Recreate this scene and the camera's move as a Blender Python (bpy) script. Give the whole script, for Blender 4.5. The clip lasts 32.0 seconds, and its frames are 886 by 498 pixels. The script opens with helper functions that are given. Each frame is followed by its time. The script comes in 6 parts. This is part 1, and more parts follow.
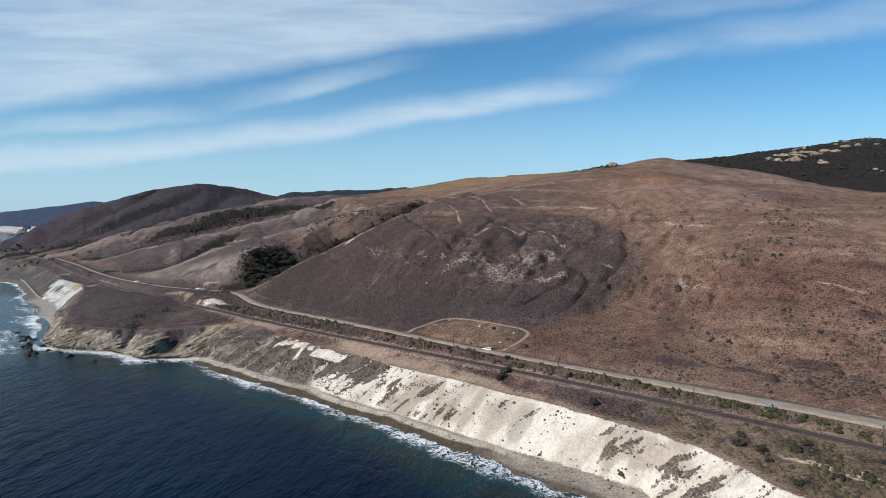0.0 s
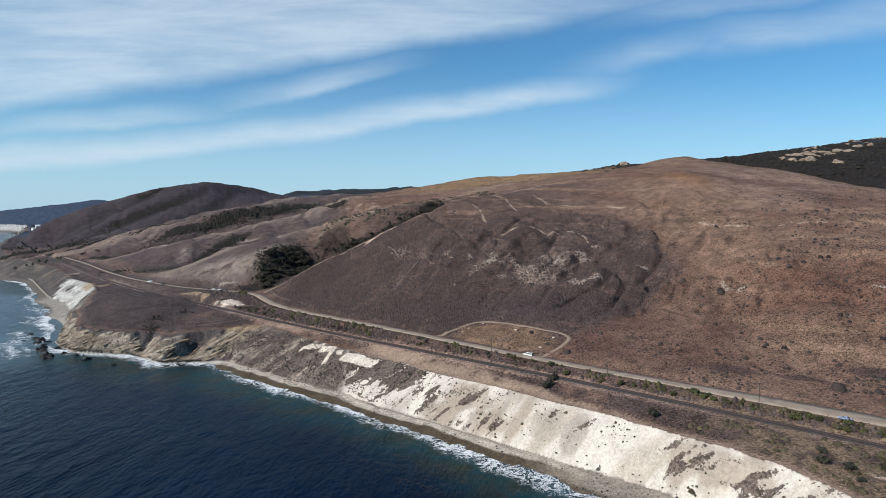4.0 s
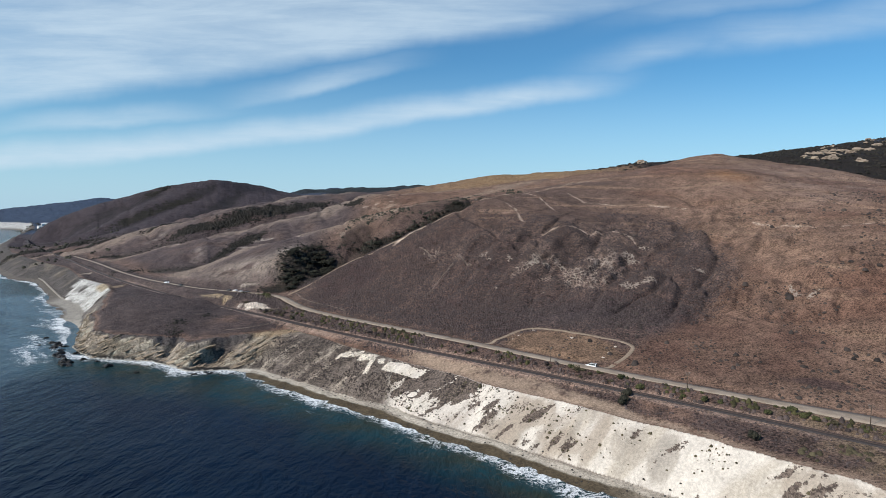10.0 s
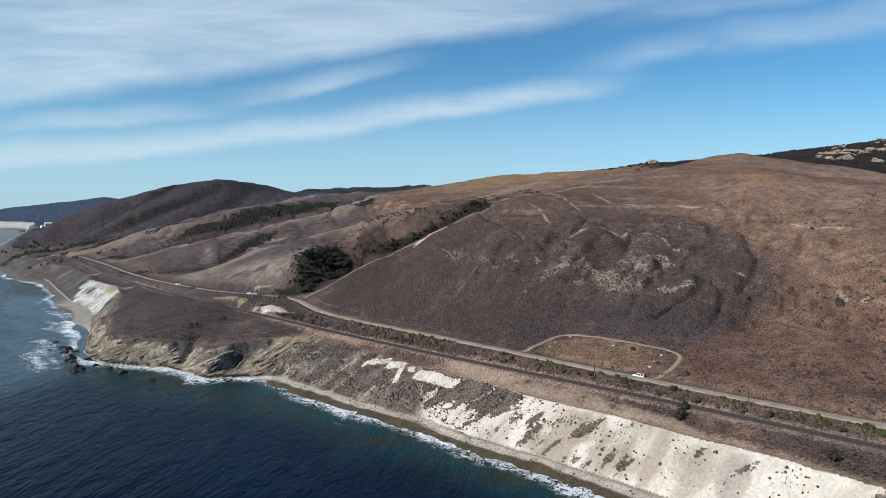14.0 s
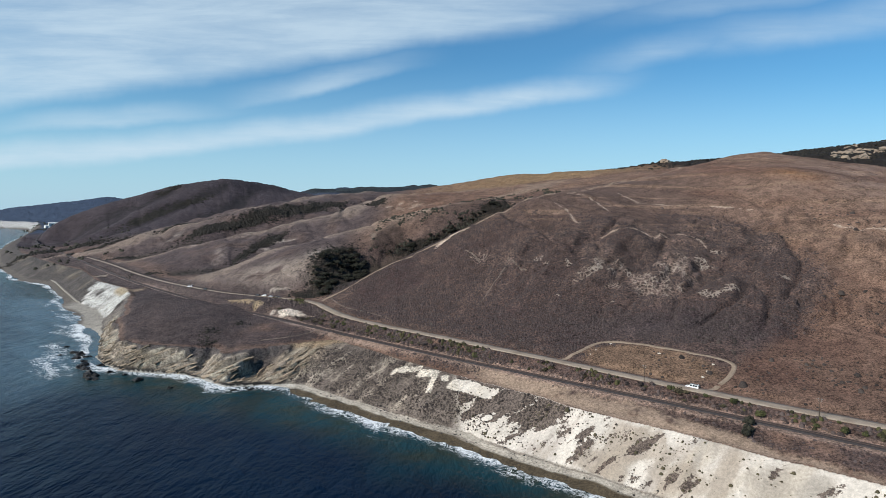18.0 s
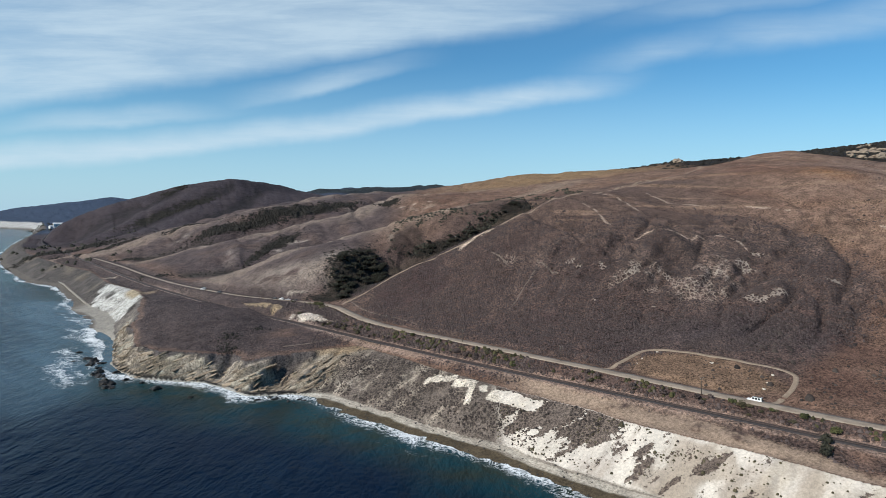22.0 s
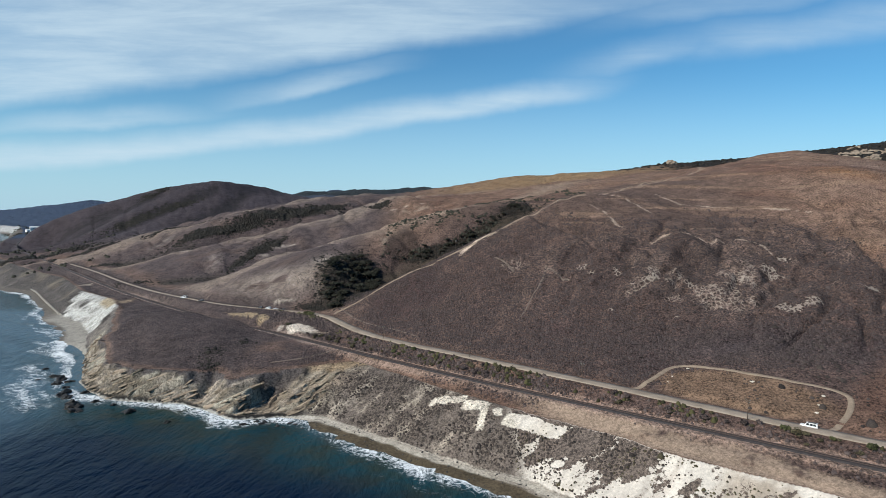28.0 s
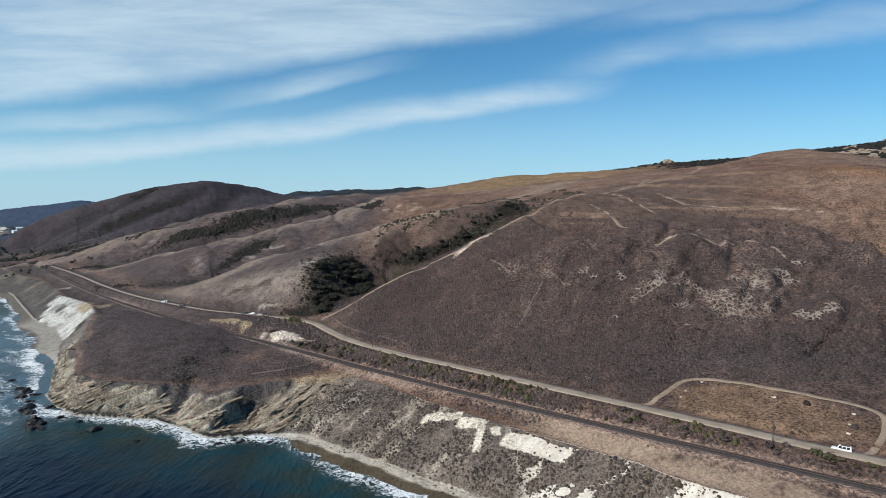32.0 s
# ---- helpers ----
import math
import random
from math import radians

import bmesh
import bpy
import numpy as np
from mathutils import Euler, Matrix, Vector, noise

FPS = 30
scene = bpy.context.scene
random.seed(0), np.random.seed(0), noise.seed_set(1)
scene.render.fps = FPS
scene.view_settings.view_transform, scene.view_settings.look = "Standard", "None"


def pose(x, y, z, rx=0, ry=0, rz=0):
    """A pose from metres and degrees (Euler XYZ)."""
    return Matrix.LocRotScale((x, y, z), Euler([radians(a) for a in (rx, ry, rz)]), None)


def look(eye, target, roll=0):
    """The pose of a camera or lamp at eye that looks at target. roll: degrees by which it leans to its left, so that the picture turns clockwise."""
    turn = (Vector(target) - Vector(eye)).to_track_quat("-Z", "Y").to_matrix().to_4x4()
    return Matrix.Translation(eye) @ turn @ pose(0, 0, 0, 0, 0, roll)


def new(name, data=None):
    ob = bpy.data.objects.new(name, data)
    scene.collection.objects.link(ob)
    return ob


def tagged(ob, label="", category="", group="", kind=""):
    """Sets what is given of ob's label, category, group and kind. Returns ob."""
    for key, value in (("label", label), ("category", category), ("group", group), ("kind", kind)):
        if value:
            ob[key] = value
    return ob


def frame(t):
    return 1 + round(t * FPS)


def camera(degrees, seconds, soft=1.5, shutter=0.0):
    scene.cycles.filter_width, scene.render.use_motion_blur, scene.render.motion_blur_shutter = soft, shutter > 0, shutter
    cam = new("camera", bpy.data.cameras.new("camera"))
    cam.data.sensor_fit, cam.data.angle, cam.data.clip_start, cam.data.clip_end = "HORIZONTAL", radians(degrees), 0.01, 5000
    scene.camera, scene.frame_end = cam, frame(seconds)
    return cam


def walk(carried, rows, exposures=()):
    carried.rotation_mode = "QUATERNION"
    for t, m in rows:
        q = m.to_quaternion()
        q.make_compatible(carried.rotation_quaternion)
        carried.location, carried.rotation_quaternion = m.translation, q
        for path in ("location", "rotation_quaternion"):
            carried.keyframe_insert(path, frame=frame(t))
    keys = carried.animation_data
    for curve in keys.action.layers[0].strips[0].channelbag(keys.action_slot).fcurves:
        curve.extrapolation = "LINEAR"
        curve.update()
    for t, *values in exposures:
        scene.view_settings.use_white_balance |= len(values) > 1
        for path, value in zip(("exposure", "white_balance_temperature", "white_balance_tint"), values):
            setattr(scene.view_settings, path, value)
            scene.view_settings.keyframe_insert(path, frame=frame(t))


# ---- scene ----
cam = camera(73.8, 32.0, 0.6)
METRES, EYE, TILT, LEAN, TURN = 190.0, 104.0, -3.6, 0.0, 0.0
ROWS = [
    (0.0, 0.0, 0.0, 0.0, 0.0, 0.0, -0.0),
    (0.5, -0.0141, 0.0085, 0.0007, 0.01, 0.02, -0.01),
    (1.0, -0.0282, 0.017, 0.0013, 0.01, 0.02, -0.03),
    (1.5, -0.0422, 0.0259, 0.0017, 0.02, 0.01, -0.07),
    (2.0, -0.0557, 0.0352, 0.0023, 0.05, 0.01, -0.1),
    (2.5, -0.069, 0.0449, 0.0027, 0.05, -0.01, -0.13),
    (3.0, -0.0819, 0.0549, 0.0028, 0.06, -0.03, -0.13),
    (3.5, -0.0948, 0.0649, 0.0031, 0.07, -0.05, -0.15),
    (5.5, -0.1445, 0.1079, 0.0052, 0.1, -0.07, -0.19),
    (6.0, -0.1566, 0.118, 0.0059, 0.12, -0.09, -0.19),
    (6.5, -0.1684, 0.129, 0.0063, 0.14, -0.11, -0.21),
    (7.0, -0.1803, 0.1396, 0.0069, 0.16, -0.13, -0.22),
    (7.5, -0.1919, 0.1505, 0.0073, 0.17, -0.14, -0.23),
    (8.0, -0.2036, 0.1613, 0.0079, 0.2, -0.16, -0.24),
    (8.5, -0.2154, 0.1721, 0.0083, 0.22, -0.17, -0.26),
    (9.0, -0.227, 0.1828, 0.0093, 0.25, -0.18, -0.27),
    (9.5, -0.2386, 0.1936, 0.01, 0.26, -0.18, -0.29),
    (10.0, -0.2504, 0.2044, 0.011, 0.27, -0.18, -0.3),
    (10.5, -0.2618, 0.2152, 0.0121, 0.27, -0.2, -0.31),
    (11.0, -0.2736, 0.2261, 0.0128, 0.27, -0.19, -0.32),
    (11.5, -0.2853, 0.2368, 0.0134, 0.29, -0.18, -0.34),
    (12.0, -0.2969, 0.2476, 0.0145, 0.3, -0.19, -0.35),
    (12.5, -0.3083, 0.2584, 0.015, 0.32, -0.18, -0.36),
    (13.0, -0.32, 0.2691, 0.0159, 0.34, -0.19, -0.36),
    (13.5, -0.3316, 0.28, 0.0168, 0.36, -0.19, -0.38),
    (14.0, -0.3433, 0.2908, 0.0173, 0.37, -0.18, -0.4),
    (14.5, -0.3549, 0.3016, 0.0182, 0.38, -0.19, -0.39),
    (16.5, -0.4, 0.347, 0.0208, 0.46, -0.21, -0.41),
    (17.0, -0.4119, 0.3575, 0.0213, 0.48, -0.2, -0.42),
    (17.5, -0.4237, 0.368, 0.0218, 0.5, -0.19, -0.43),
    (18.0, -0.4354, 0.3787, 0.0225, 0.52, -0.19, -0.43),
    (18.5, -0.4471, 0.3892, 0.0231, 0.55, -0.2, -0.45),
    (19.0, -0.4589, 0.3998, 0.024, 0.57, -0.21, -0.44),
    (19.5, -0.4706, 0.4106, 0.0245, 0.59, -0.22, -0.46),
    (20.0, -0.4822, 0.4215, 0.0256, 0.62, -0.22, -0.45),
    (20.5, -0.4939, 0.4319, 0.0263, 0.63, -0.2, -0.44),
    (21.0, -0.5058, 0.4426, 0.0271, 0.66, -0.18, -0.45),
    (21.5, -0.5174, 0.4533, 0.0277, 0.68, -0.16, -0.44),
    (22.0, -0.5291, 0.4639, 0.0286, 0.71, -0.17, -0.43),
    (22.5, -0.5404, 0.475, 0.0293, 0.76, -0.14, -0.42),
    (23.0, -0.5502, 0.4864, 0.0302, 0.87, -0.13, -0.43),
    (23.5, -0.5582, 0.4986, 0.0311, 0.83, -0.11, -0.42),
    (24.0, -0.5645, 0.5117, 0.0321, 0.7, -0.08, -0.41),
    (24.5, -0.5692, 0.5253, 0.0331, 0.5, -0.04, -0.39),
    (25.0, -0.573, 0.5391, 0.0336, 0.31, -0.01, -0.35),
    (25.5, -0.5757, 0.5531, 0.0341, 0.15, 0.02, -0.33),
    (27.5, -0.5825, 0.6113, 0.0364, -0.52, 0.09, -0.27),
    (28.0, -0.5829, 0.6258, 0.0373, -0.63, 0.09, -0.25),
    (28.5, -0.5831, 0.6404, 0.0382, -0.75, 0.09, -0.24),
    (29.0, -0.5828, 0.6551, 0.0391, -0.84, 0.1, -0.22),
    (29.5, -0.5825, 0.6698, 0.0399, -0.93, 0.1, -0.2),
    (30.0, -0.5819, 0.6846, 0.0408, -1.01, 0.1, -0.19),
    (30.5, -0.5813, 0.6993, 0.0419, -1.09, 0.09, -0.18),
    (31.0, -0.5805, 0.714, 0.043, -1.13, 0.1, -0.18),
    (31.5, -0.5799, 0.7288, 0.0439, -1.18, 0.1, -0.18),
    (32.0, -0.5789, 0.7436, 0.0449, -1.21, 0.11, -0.17),
]
walk(cam, [(t, pose(0, 0, EYE, TILT, LEAN, TURN) @ pose(METRES * x, METRES * y, METRES * z, 90 + pitch, roll, yaw)) for t, x, y, z, yaw, pitch, roll in ROWS], [(0.0, 0.0, 6500, 14.0), (16.0, 0.0, 6500, 12.0), (32.0, 0.0, 6500, 10.0)])

# ---------------------------------------------------------------- light: late-autumn sun from over the sea, blue sky with high streaks
SUN_HEIGHT, SUN_FROM = 37.0, (-0.85, -0.53)      # degrees; the side that it stands on, in the plan
SKY, SUN = 0.085, 5.0


class Nodes:
    """A short way to write node trees."""

    def __init__(self, tree):
        self.tree = tree
        tree.nodes.clear()

    def __call__(self, kind, link=None, **values):
        node = self.tree.nodes.new(kind)
        if "operation" in values:
            node.operation = values["operation"]
        if "use_clamp" in values:
            node.use_clamp = values["use_clamp"]
        if "noise_dimensions" in values:
            node.noise_dimensions = values["noise_dimensions"]
        if "interpolation_type" in values:
            node.interpolation_type = values["interpolation_type"]
        if "data_type" in values:
            node.data_type = values["data_type"]
        if "blend_type" in values:
            node.blend_type = values["blend_type"]
        if "attribute_name" in values:
            node.attribute_name = values["attribute_name"]
        if "feature" in values:
            node.feature = values["feature"]
        for key, source in (link or {}).items():
            socket = node.inputs[key]
            if hasattr(source, "is_output"):
                self.tree.links.new(source, socket)
            else:
                socket.default_value = source
        return node

    def math(self, op, a, b=0.0, clamp=False):
        return self("ShaderNodeMath", {0: a, 1: b}, operation=op, use_clamp=clamp).outputs[0]

    def noise(self, vector, scale, detail=3.0, rough=0.5, dims="3D", distort=0.0):
        return self("ShaderNodeTexNoise", {"Vector": vector, "Scale": scale, "Detail": detail, "Roughness": rough, "Distortion": distort}, noise_dimensions=dims).outputs[0]

    def span(self, value, a, b, lo=0.0, hi=1.0):
        return self("ShaderNodeMapRange", {"Value": value, "From Min": a, "From Max": b, "To Min": lo, "To Max": hi}, interpolation_type="SMOOTHSTEP").outputs[0]

    def mix(self, factor, a, b, blend="MIX"):
        node = self("ShaderNodeMix", {0: factor, 6: a, 7: b}, data_type="RGBA", blend_type=blend)
        return node.outputs[2]


def make_sky():
    world = bpy.data.worlds.new("sky")
    world.use_nodes = True
    scene.world = world
    n = Nodes(world.node_tree)
    sky = n("ShaderNodeTexSky")
    sky.sky_type, sky.sun_disc, sky.sun_elevation = "NISHITA", False, radians(SUN_HEIGHT)
    sky.sun_rotation = math.atan2(SUN_FROM[0], SUN_FROM[1])
    sky.altitude, sky.air_density, sky.dust_density, sky.ozone_density = 100, 1.0, 0.6, 1.6
    way = n("ShaderNodeTexCoord").outputs["Generated"]
    parts = n("ShaderNodeSeparateXYZ", {0: way}).outputs
    ahead = n.math("MAXIMUM", parts[1], 0.05)
    a, e = n.math("DIVIDE", parts[0], ahead), n.math("DIVIDE", parts[2], ahead)
    flat = n("ShaderNodeCombineXYZ", {0: a, 1: e, 2: 0.0}).outputs[0]
    wisp = n.noise(n("ShaderNodeMapping", {0: flat, "Rotation": (0, 0, radians(-9)), "Scale": (1.7, 15, 1)}).outputs[0], 1.5, 7, 0.62, distort=0.7)
    cross = n.noise(n("ShaderNodeMapping", {0: flat, "Rotation": (0, 0, radians(-32)), "Scale": (2.2, 9, 1)}).outputs[0], 1.9, 6, 0.6, distort=0.4)
    puff = n.noise(flat, 4.0, 5, 0.55)
    torn = n.math("ADD", n.math("MULTIPLY", wisp, 0.6), n.math("MULTIPLY", cross, 0.4))

    def curve(c0, c1, c2):
        """How far the view lies above a band's line, as a slope."""
        line = n.math("ADD", n.math("MULTIPLY", n.math("ADD", n.math("MULTIPLY", a, c2), c1), a), c0)
        return n.math("SUBTRACT", e, line)

    def band(c0, c1, c2, below, above, left, right, dense, fade=0.12):
        off = n.math("ADD", curve(c0, c1, c2), n.math("MULTIPLY", n.math("SUBTRACT", puff, 0.5), 0.05))
        body = n.math("MULTIPLY", n.span(off, -below, 0.0), n.span(off, above, 0.0))
        body = n.math("MULTIPLY", body, n.math("MULTIPLY", n.span(a, left - fade, left + fade), n.span(a, right + fade, right - fade)))
        return n.math("MULTIPLY", n.math("MULTIPLY", body, n.span(torn, 0.30, 0.66, 0.62, 1.0)), dense)

    cover = band(0.300, 0.155, 0.0, 0.035, 0.9, -3.0, 0.30, 0.80, 0.45)
    for strip in ((0.166, 0.15, 0.048, 0.022, 0.040, -3.0, 0.24, 0.85), (0.200, 0.095, 0.0, 0.014, 0.03, -0.72, -0.42, 0.5),
                  (0.252, 0.215, 0.0, 0.014, 0.045, -0.32, -0.10, 0.55), (0.182, 0.23, 0.0, 0.030, 0.04, 0.25, 0.46, 0.42),
                  (0.225, 0.125, 0.0, 0.035, 0.06, 0.42, 3.0, 0.42), (0.272, 0.16, 0.0, 0.03, 0.06, 0.30, 3.0, 0.30)):
        cover = n.math("MAXIMUM", cover, band(*strip))
    fibre = n.noise(n("ShaderNodeMapping", {0: flat, "Rotation": (0, 0, radians(-17)), "Scale": (3.0, 34, 1)}).outputs[0], 1.3, 6, 0.65, distort=0.5)
    cover = n.math("MULTIPLY", cover, n.span(n.math("ADD", n.math("MULTIPLY", fibre, 0.7), n.math("MULTIPLY", cross, 0.3)), 0.34, 0.62, 0.84, 1.04))
    cover = n.math("MULTIPLY", cover, n.span(parts[1], 0.02, 0.3), True)
    tint = n.mix(1.0, sky.outputs[0], (0.56, 1.13, 1.40, 1), "MULTIPLY")
    milk = n.mix(n.span(e, -0.02, 0.26, 0.72, 0.0), tint, (5.9, 8.5, 10.6, 1))
    colour = n.mix(cover, milk, (7.1, 8.95, 10.2, 1))
    back = n("ShaderNodeBackground", {"Color": colour, "Strength": SKY})
    n.tree.links.new(back.outputs[0], n("ShaderNodeOutputWorld").inputs[0])


make_sky()
lamp = bpy.data.lights.new("sun", "SUN")
lamp.energy, lamp.angle, lamp.color = SUN, radians(0.53), (1.0, 0.95, 0.87)
sun = new("sun", lamp)
level = math.cos(radians(SUN_HEIGHT))
sun.matrix_world = look((SUN_FROM[0] * level * 900, SUN_FROM[1] * level * 900, math.sin(radians(SUN_HEIGHT)) * 900), (0, 0, 0))


# ---------------------------------------------------------------- materials
def material(name, build):
    m = bpy.data.materials.new(name)
    m.use_nodes = True
    n = Nodes(m.node_tree)
    shader = n("ShaderNodeBsdfPrincipled")
    n.tree.links.new(shader.outputs[0], n("ShaderNodeOutputMaterial").inputs[0])
    build(n, shader)
    return m


def put(n, shader, **sockets):
    for key, source in sockets.items():
        socket = shader.inputs[key.replace("_", " ")]
        if hasattr(source, "is_output"):
            n.tree.links.new(source, socket)
        else:
            socket.default_value = source


def where(n):
    return n("ShaderNodeNewGeometry").outputs["Position"]


def ground_look(n, s):
    """Dry land: the cover's colour with blotches of brush, grass tufts and small stones at three scales."""
    p = where(n)
    cover = n("ShaderNodeAttribute", attribute_name="cover").outputs["Color"]
    brush = n("ShaderNodeAttribute", attribute_name="brush").outputs["Fac"]
    tuft = n.noise(p, 0.95, 6, 0.70)
    fine = n.noise(p, 3.4, 4, 0.72)
    wide = n.noise(p, 0.035, 4, 0.6)
    pale = n("ShaderNodeAttribute", attribute_name="pale").outputs["Fac"]
    bent = n("ShaderNodeVectorMath", {0: p, 1: n("ShaderNodeVectorMath", {0: n("ShaderNodeTexNoise", {"Vector": p, "Scale": 0.5, "Detail": 3.0}).outputs["Color"], 1: (2.2, 2.2, 2.2)}, operation="MULTIPLY").outputs[0]}, operation="ADD").outputs[0]
    cells = n("ShaderNodeTexVoronoi", {"Vector": bent, "Scale": 0.40, "Randomness": 1.0}, feature="DISTANCE_TO_EDGE").outputs["Distance"]
    knit = n.math("ADD", cells, n.math("MULTIPLY", n.math("SUBTRACT", n.noise(p, 0.30, 3, 0.6), 0.5), 0.5))
    gap = n.math("MULTIPLY", n.span(knit, 0.14, 0.0), brush)
    light = n.math("ADD", n.math("ADD", n.span(tuft, 0.34, 0.66, -0.60, 0.60), n.span(fine, 0.32, 0.68, -0.46, 0.46)), n.span(wide, 0.25, 0.75, -0.16, 0.16))
    light = n.math("ADD", light, n.span(n.noise(p, 0.15, 6, 0.72), 0.36, 0.64, -0.26, 0.26))
    light = n.math("SUBTRACT", light, n.math("MULTIPLY", n.span(n.noise(p, 0.42, 5, 0.68), 0.55, 0.64), n.math("ADD", n.math("MULTIPLY", brush, 0.42), 0.10)))
    light = n.math("ADD", n.math("MULTIPLY", light, n.span(n("ShaderNodeAttribute", attribute_name="grain").outputs["Fac"], 0.0, 0.7, 0.25, 1.0)), 1.04)
    light = n.math("SUBTRACT", light, n.math("MULTIPLY", n.span(knit, 0.12, 0.40), n.math("ADD", n.span(pale, 0.05, 0.5, 0.0, 0.34), n.math("MULTIPLY", brush, 0.16))))
    light = n.math("MAXIMUM", light, 0.16)
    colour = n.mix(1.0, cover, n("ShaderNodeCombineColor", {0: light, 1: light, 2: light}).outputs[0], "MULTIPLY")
    colour = n.mix(n.math("MULTIPLY", gap, 0.55), colour, n.mix(1.0, colour, (1.9, 1.75, 1.62, 1), "MULTIPLY"))
    vein = n.span(n.math("SUBTRACT", knit, n.math("MULTIPLY", pale, 0.15)), 0.03, -0.06)
    colour = n.mix(n.math("MULTIPLY", vein, n.span(pale, 0.06, 0.7, 0.0, 0.78)), colour, n.mix(n.span(fine, 0.35, 0.65), (0.20, 0.155, 0.125, 1), (0.43, 0.365, 0.30, 1)))
    chip = n.math("ADD", n.noise(n("ShaderNodeMapping", {0: p, "Rotation": (0, 0, radians(30)), "Scale": (1, 0.6, 1)}).outputs[0], 0.6, 6, 0.7), n.math("MULTIPLY", pale, 0.16))
    colour = n.mix(n.span(chip, 0.70, 0.84), colour, (0.45, 0.385, 0.31, 1))
    scrub = n.math("ADD", n("ShaderNodeAttribute", attribute_name="patch").outputs["Fac"], n.math("MULTIPLY", n.math("SUBTRACT", n.noise(p, 0.55, 6, 0.72), 0.5), 1.2))
    colour = n.mix(n.span(scrub, 0.17, 0.23, 0.0, 0.95), colour, n.mix(n.span(n.math("ADD", tuft, n.math("MULTIPLY", n.math("SUBTRACT", fine, 0.5), 0.5)), 0.40, 0.62), (0.040, 0.029, 0.025, 1), (0.165, 0.125, 0.100, 1)))
    relief = n.math("ADD", n.math("MULTIPLY", tuft, 1.4), n.math("MULTIPLY", fine, 0.35))
    relief = n.math("SUBTRACT", relief, n.math("MULTIPLY", gap, 0.5))
    grain = n("ShaderNodeAttribute", attribute_name="grain").outputs["Fac"]
    bump = n("ShaderNodeBump", {"Height": relief, "Strength": grain, "Distance": 0.8})
    put(n, s, Base_Color=colour, Roughness=0.95, Normal=bump.outputs[0], Specular_IOR_Level=0.15)


def sea_look(n, s):
    """Deep water with wind ripples, browner over the shelf, white where it breaks."""
    p = where(n)
    foam = n("ShaderNodeAttribute", attribute_name="foam").outputs["Fac"]
    shoal = n("ShaderNodeAttribute", attribute_name="shoal").outputs["Fac"]
    patch = n.noise(p, 0.011, 4, 0.55)
    deep = n.mix(n.span(patch, 0.35, 0.65), (0.0004, 0.0048, 0.0165, 1), (0.0008, 0.0084, 0.0240, 1))
    reef = n.mix(n.span(n.noise(p, 0.055, 5, 0.6), 0.35, 0.65), (0.006, 0.036, 0.045, 1), (0.020, 0.030, 0.022, 1))
    body = n.mix(shoal, deep, reef)
    body = n.mix(n("ShaderNodeAttribute", attribute_name="wash").outputs["Fac"], body, (0.062, 0.112, 0.150, 1))
    churn = n.math("ADD", n.math("MULTIPLY", n.noise(p, 0.07, 4, 0.6, distort=0.8), 0.55), n.math("MULTIPLY", n.noise(p, 0.42, 6, 0.72, distort=0.5), 0.45))
    lace = n.math("ABSOLUTE", n.math("SUBTRACT", n.noise(p, 0.20, 5, 0.65, distort=1.6), 0.5))
    churn = n.math("ADD", n.math("SUBTRACT", churn, 0.06), n.span(lace, 0.10, 0.0, 0.0, 0.20))
    cover = n.math("MULTIPLY", n.span(n.math("ADD", foam, churn), 0.94, 1.22), n.span(n.noise(p, 1.3, 4, 0.7), 0.30, 0.56, 0.55, 1.0))
    colour = n.mix(cover, body, (0.78, 0.80, 0.80, 1))
    swell = n("ShaderNodeMapping", {0: p, "Rotation": (0, 0, radians(35)), "Scale": (1, 0.45, 1)}).outputs[0]
    relief = n.math("ADD", n.math("MULTIPLY", n.noise(swell, 0.10, 4, 0.6), 1.6), n.math("MULTIPLY", n.noise(swell, 0.55, 4, 0.6), 0.45))
    bump = n("ShaderNodeBump", {"Height": relief, "Strength": 0.7, "Distance": 1.6})
    put(n, s, Base_Color=colour, Roughness=n.span(cover, 0, 1, 0.12, 0.8), Normal=bump.outputs[0], IOR=1.33, Specular_IOR_Level=0.055)


def speckled(dark, pale, scale=1.0, roughness=0.95, relief=0.4):
    """Two shades mixed by noise at two scales, with a little relief."""
    def build(n, s):
        p = where(n)
        a, b = n.noise(p, 0.25 * scale, 4, 0.6), n.noise(p, 2.4 * scale, 4, 0.6)
        mix = n.math("ADD", n.span(a, 0.3, 0.7, 0, 0.65), n.span(b, 0.3, 0.7, -0.1, 0.4), True)
        colour = n.mix(mix, (*dark, 1), (*pale, 1))
        bump = n("ShaderNodeBump", {"Height": b, "Strength": relief, "Distance": 0.12 / scale})
        put(n, s, Base_Color=colour, Roughness=roughness, Normal=bump.outputs[0], Specular_IOR_Level=0.2)
    return build


GROUND = material("dry_coastal_land", ground_look)
SEA = material("sea_water", sea_look)
DIRT = material("graded_dirt", speckled((0.215, 0.168, 0.125), (0.35, 0.285, 0.22), 0.8))
TRACK_DIRT = material("track_dirt", speckled((0.185, 0.137, 0.098), (0.31, 0.238, 0.172), 1.6))
TRAIL_DIRT = material("trail_dirt", speckled((0.110, 0.084, 0.068), (0.205, 0.160, 0.128), 1.2))
BALLAST = material("railway_ballast", speckled((0.028, 0.024, 0.024), (0.070, 0.060, 0.057), 3.0))
STEEL = material("rusty_rail", speckled((0.045, 0.03, 0.026), (0.09, 0.062, 0.05), 4.0, 0.55, 0.1))
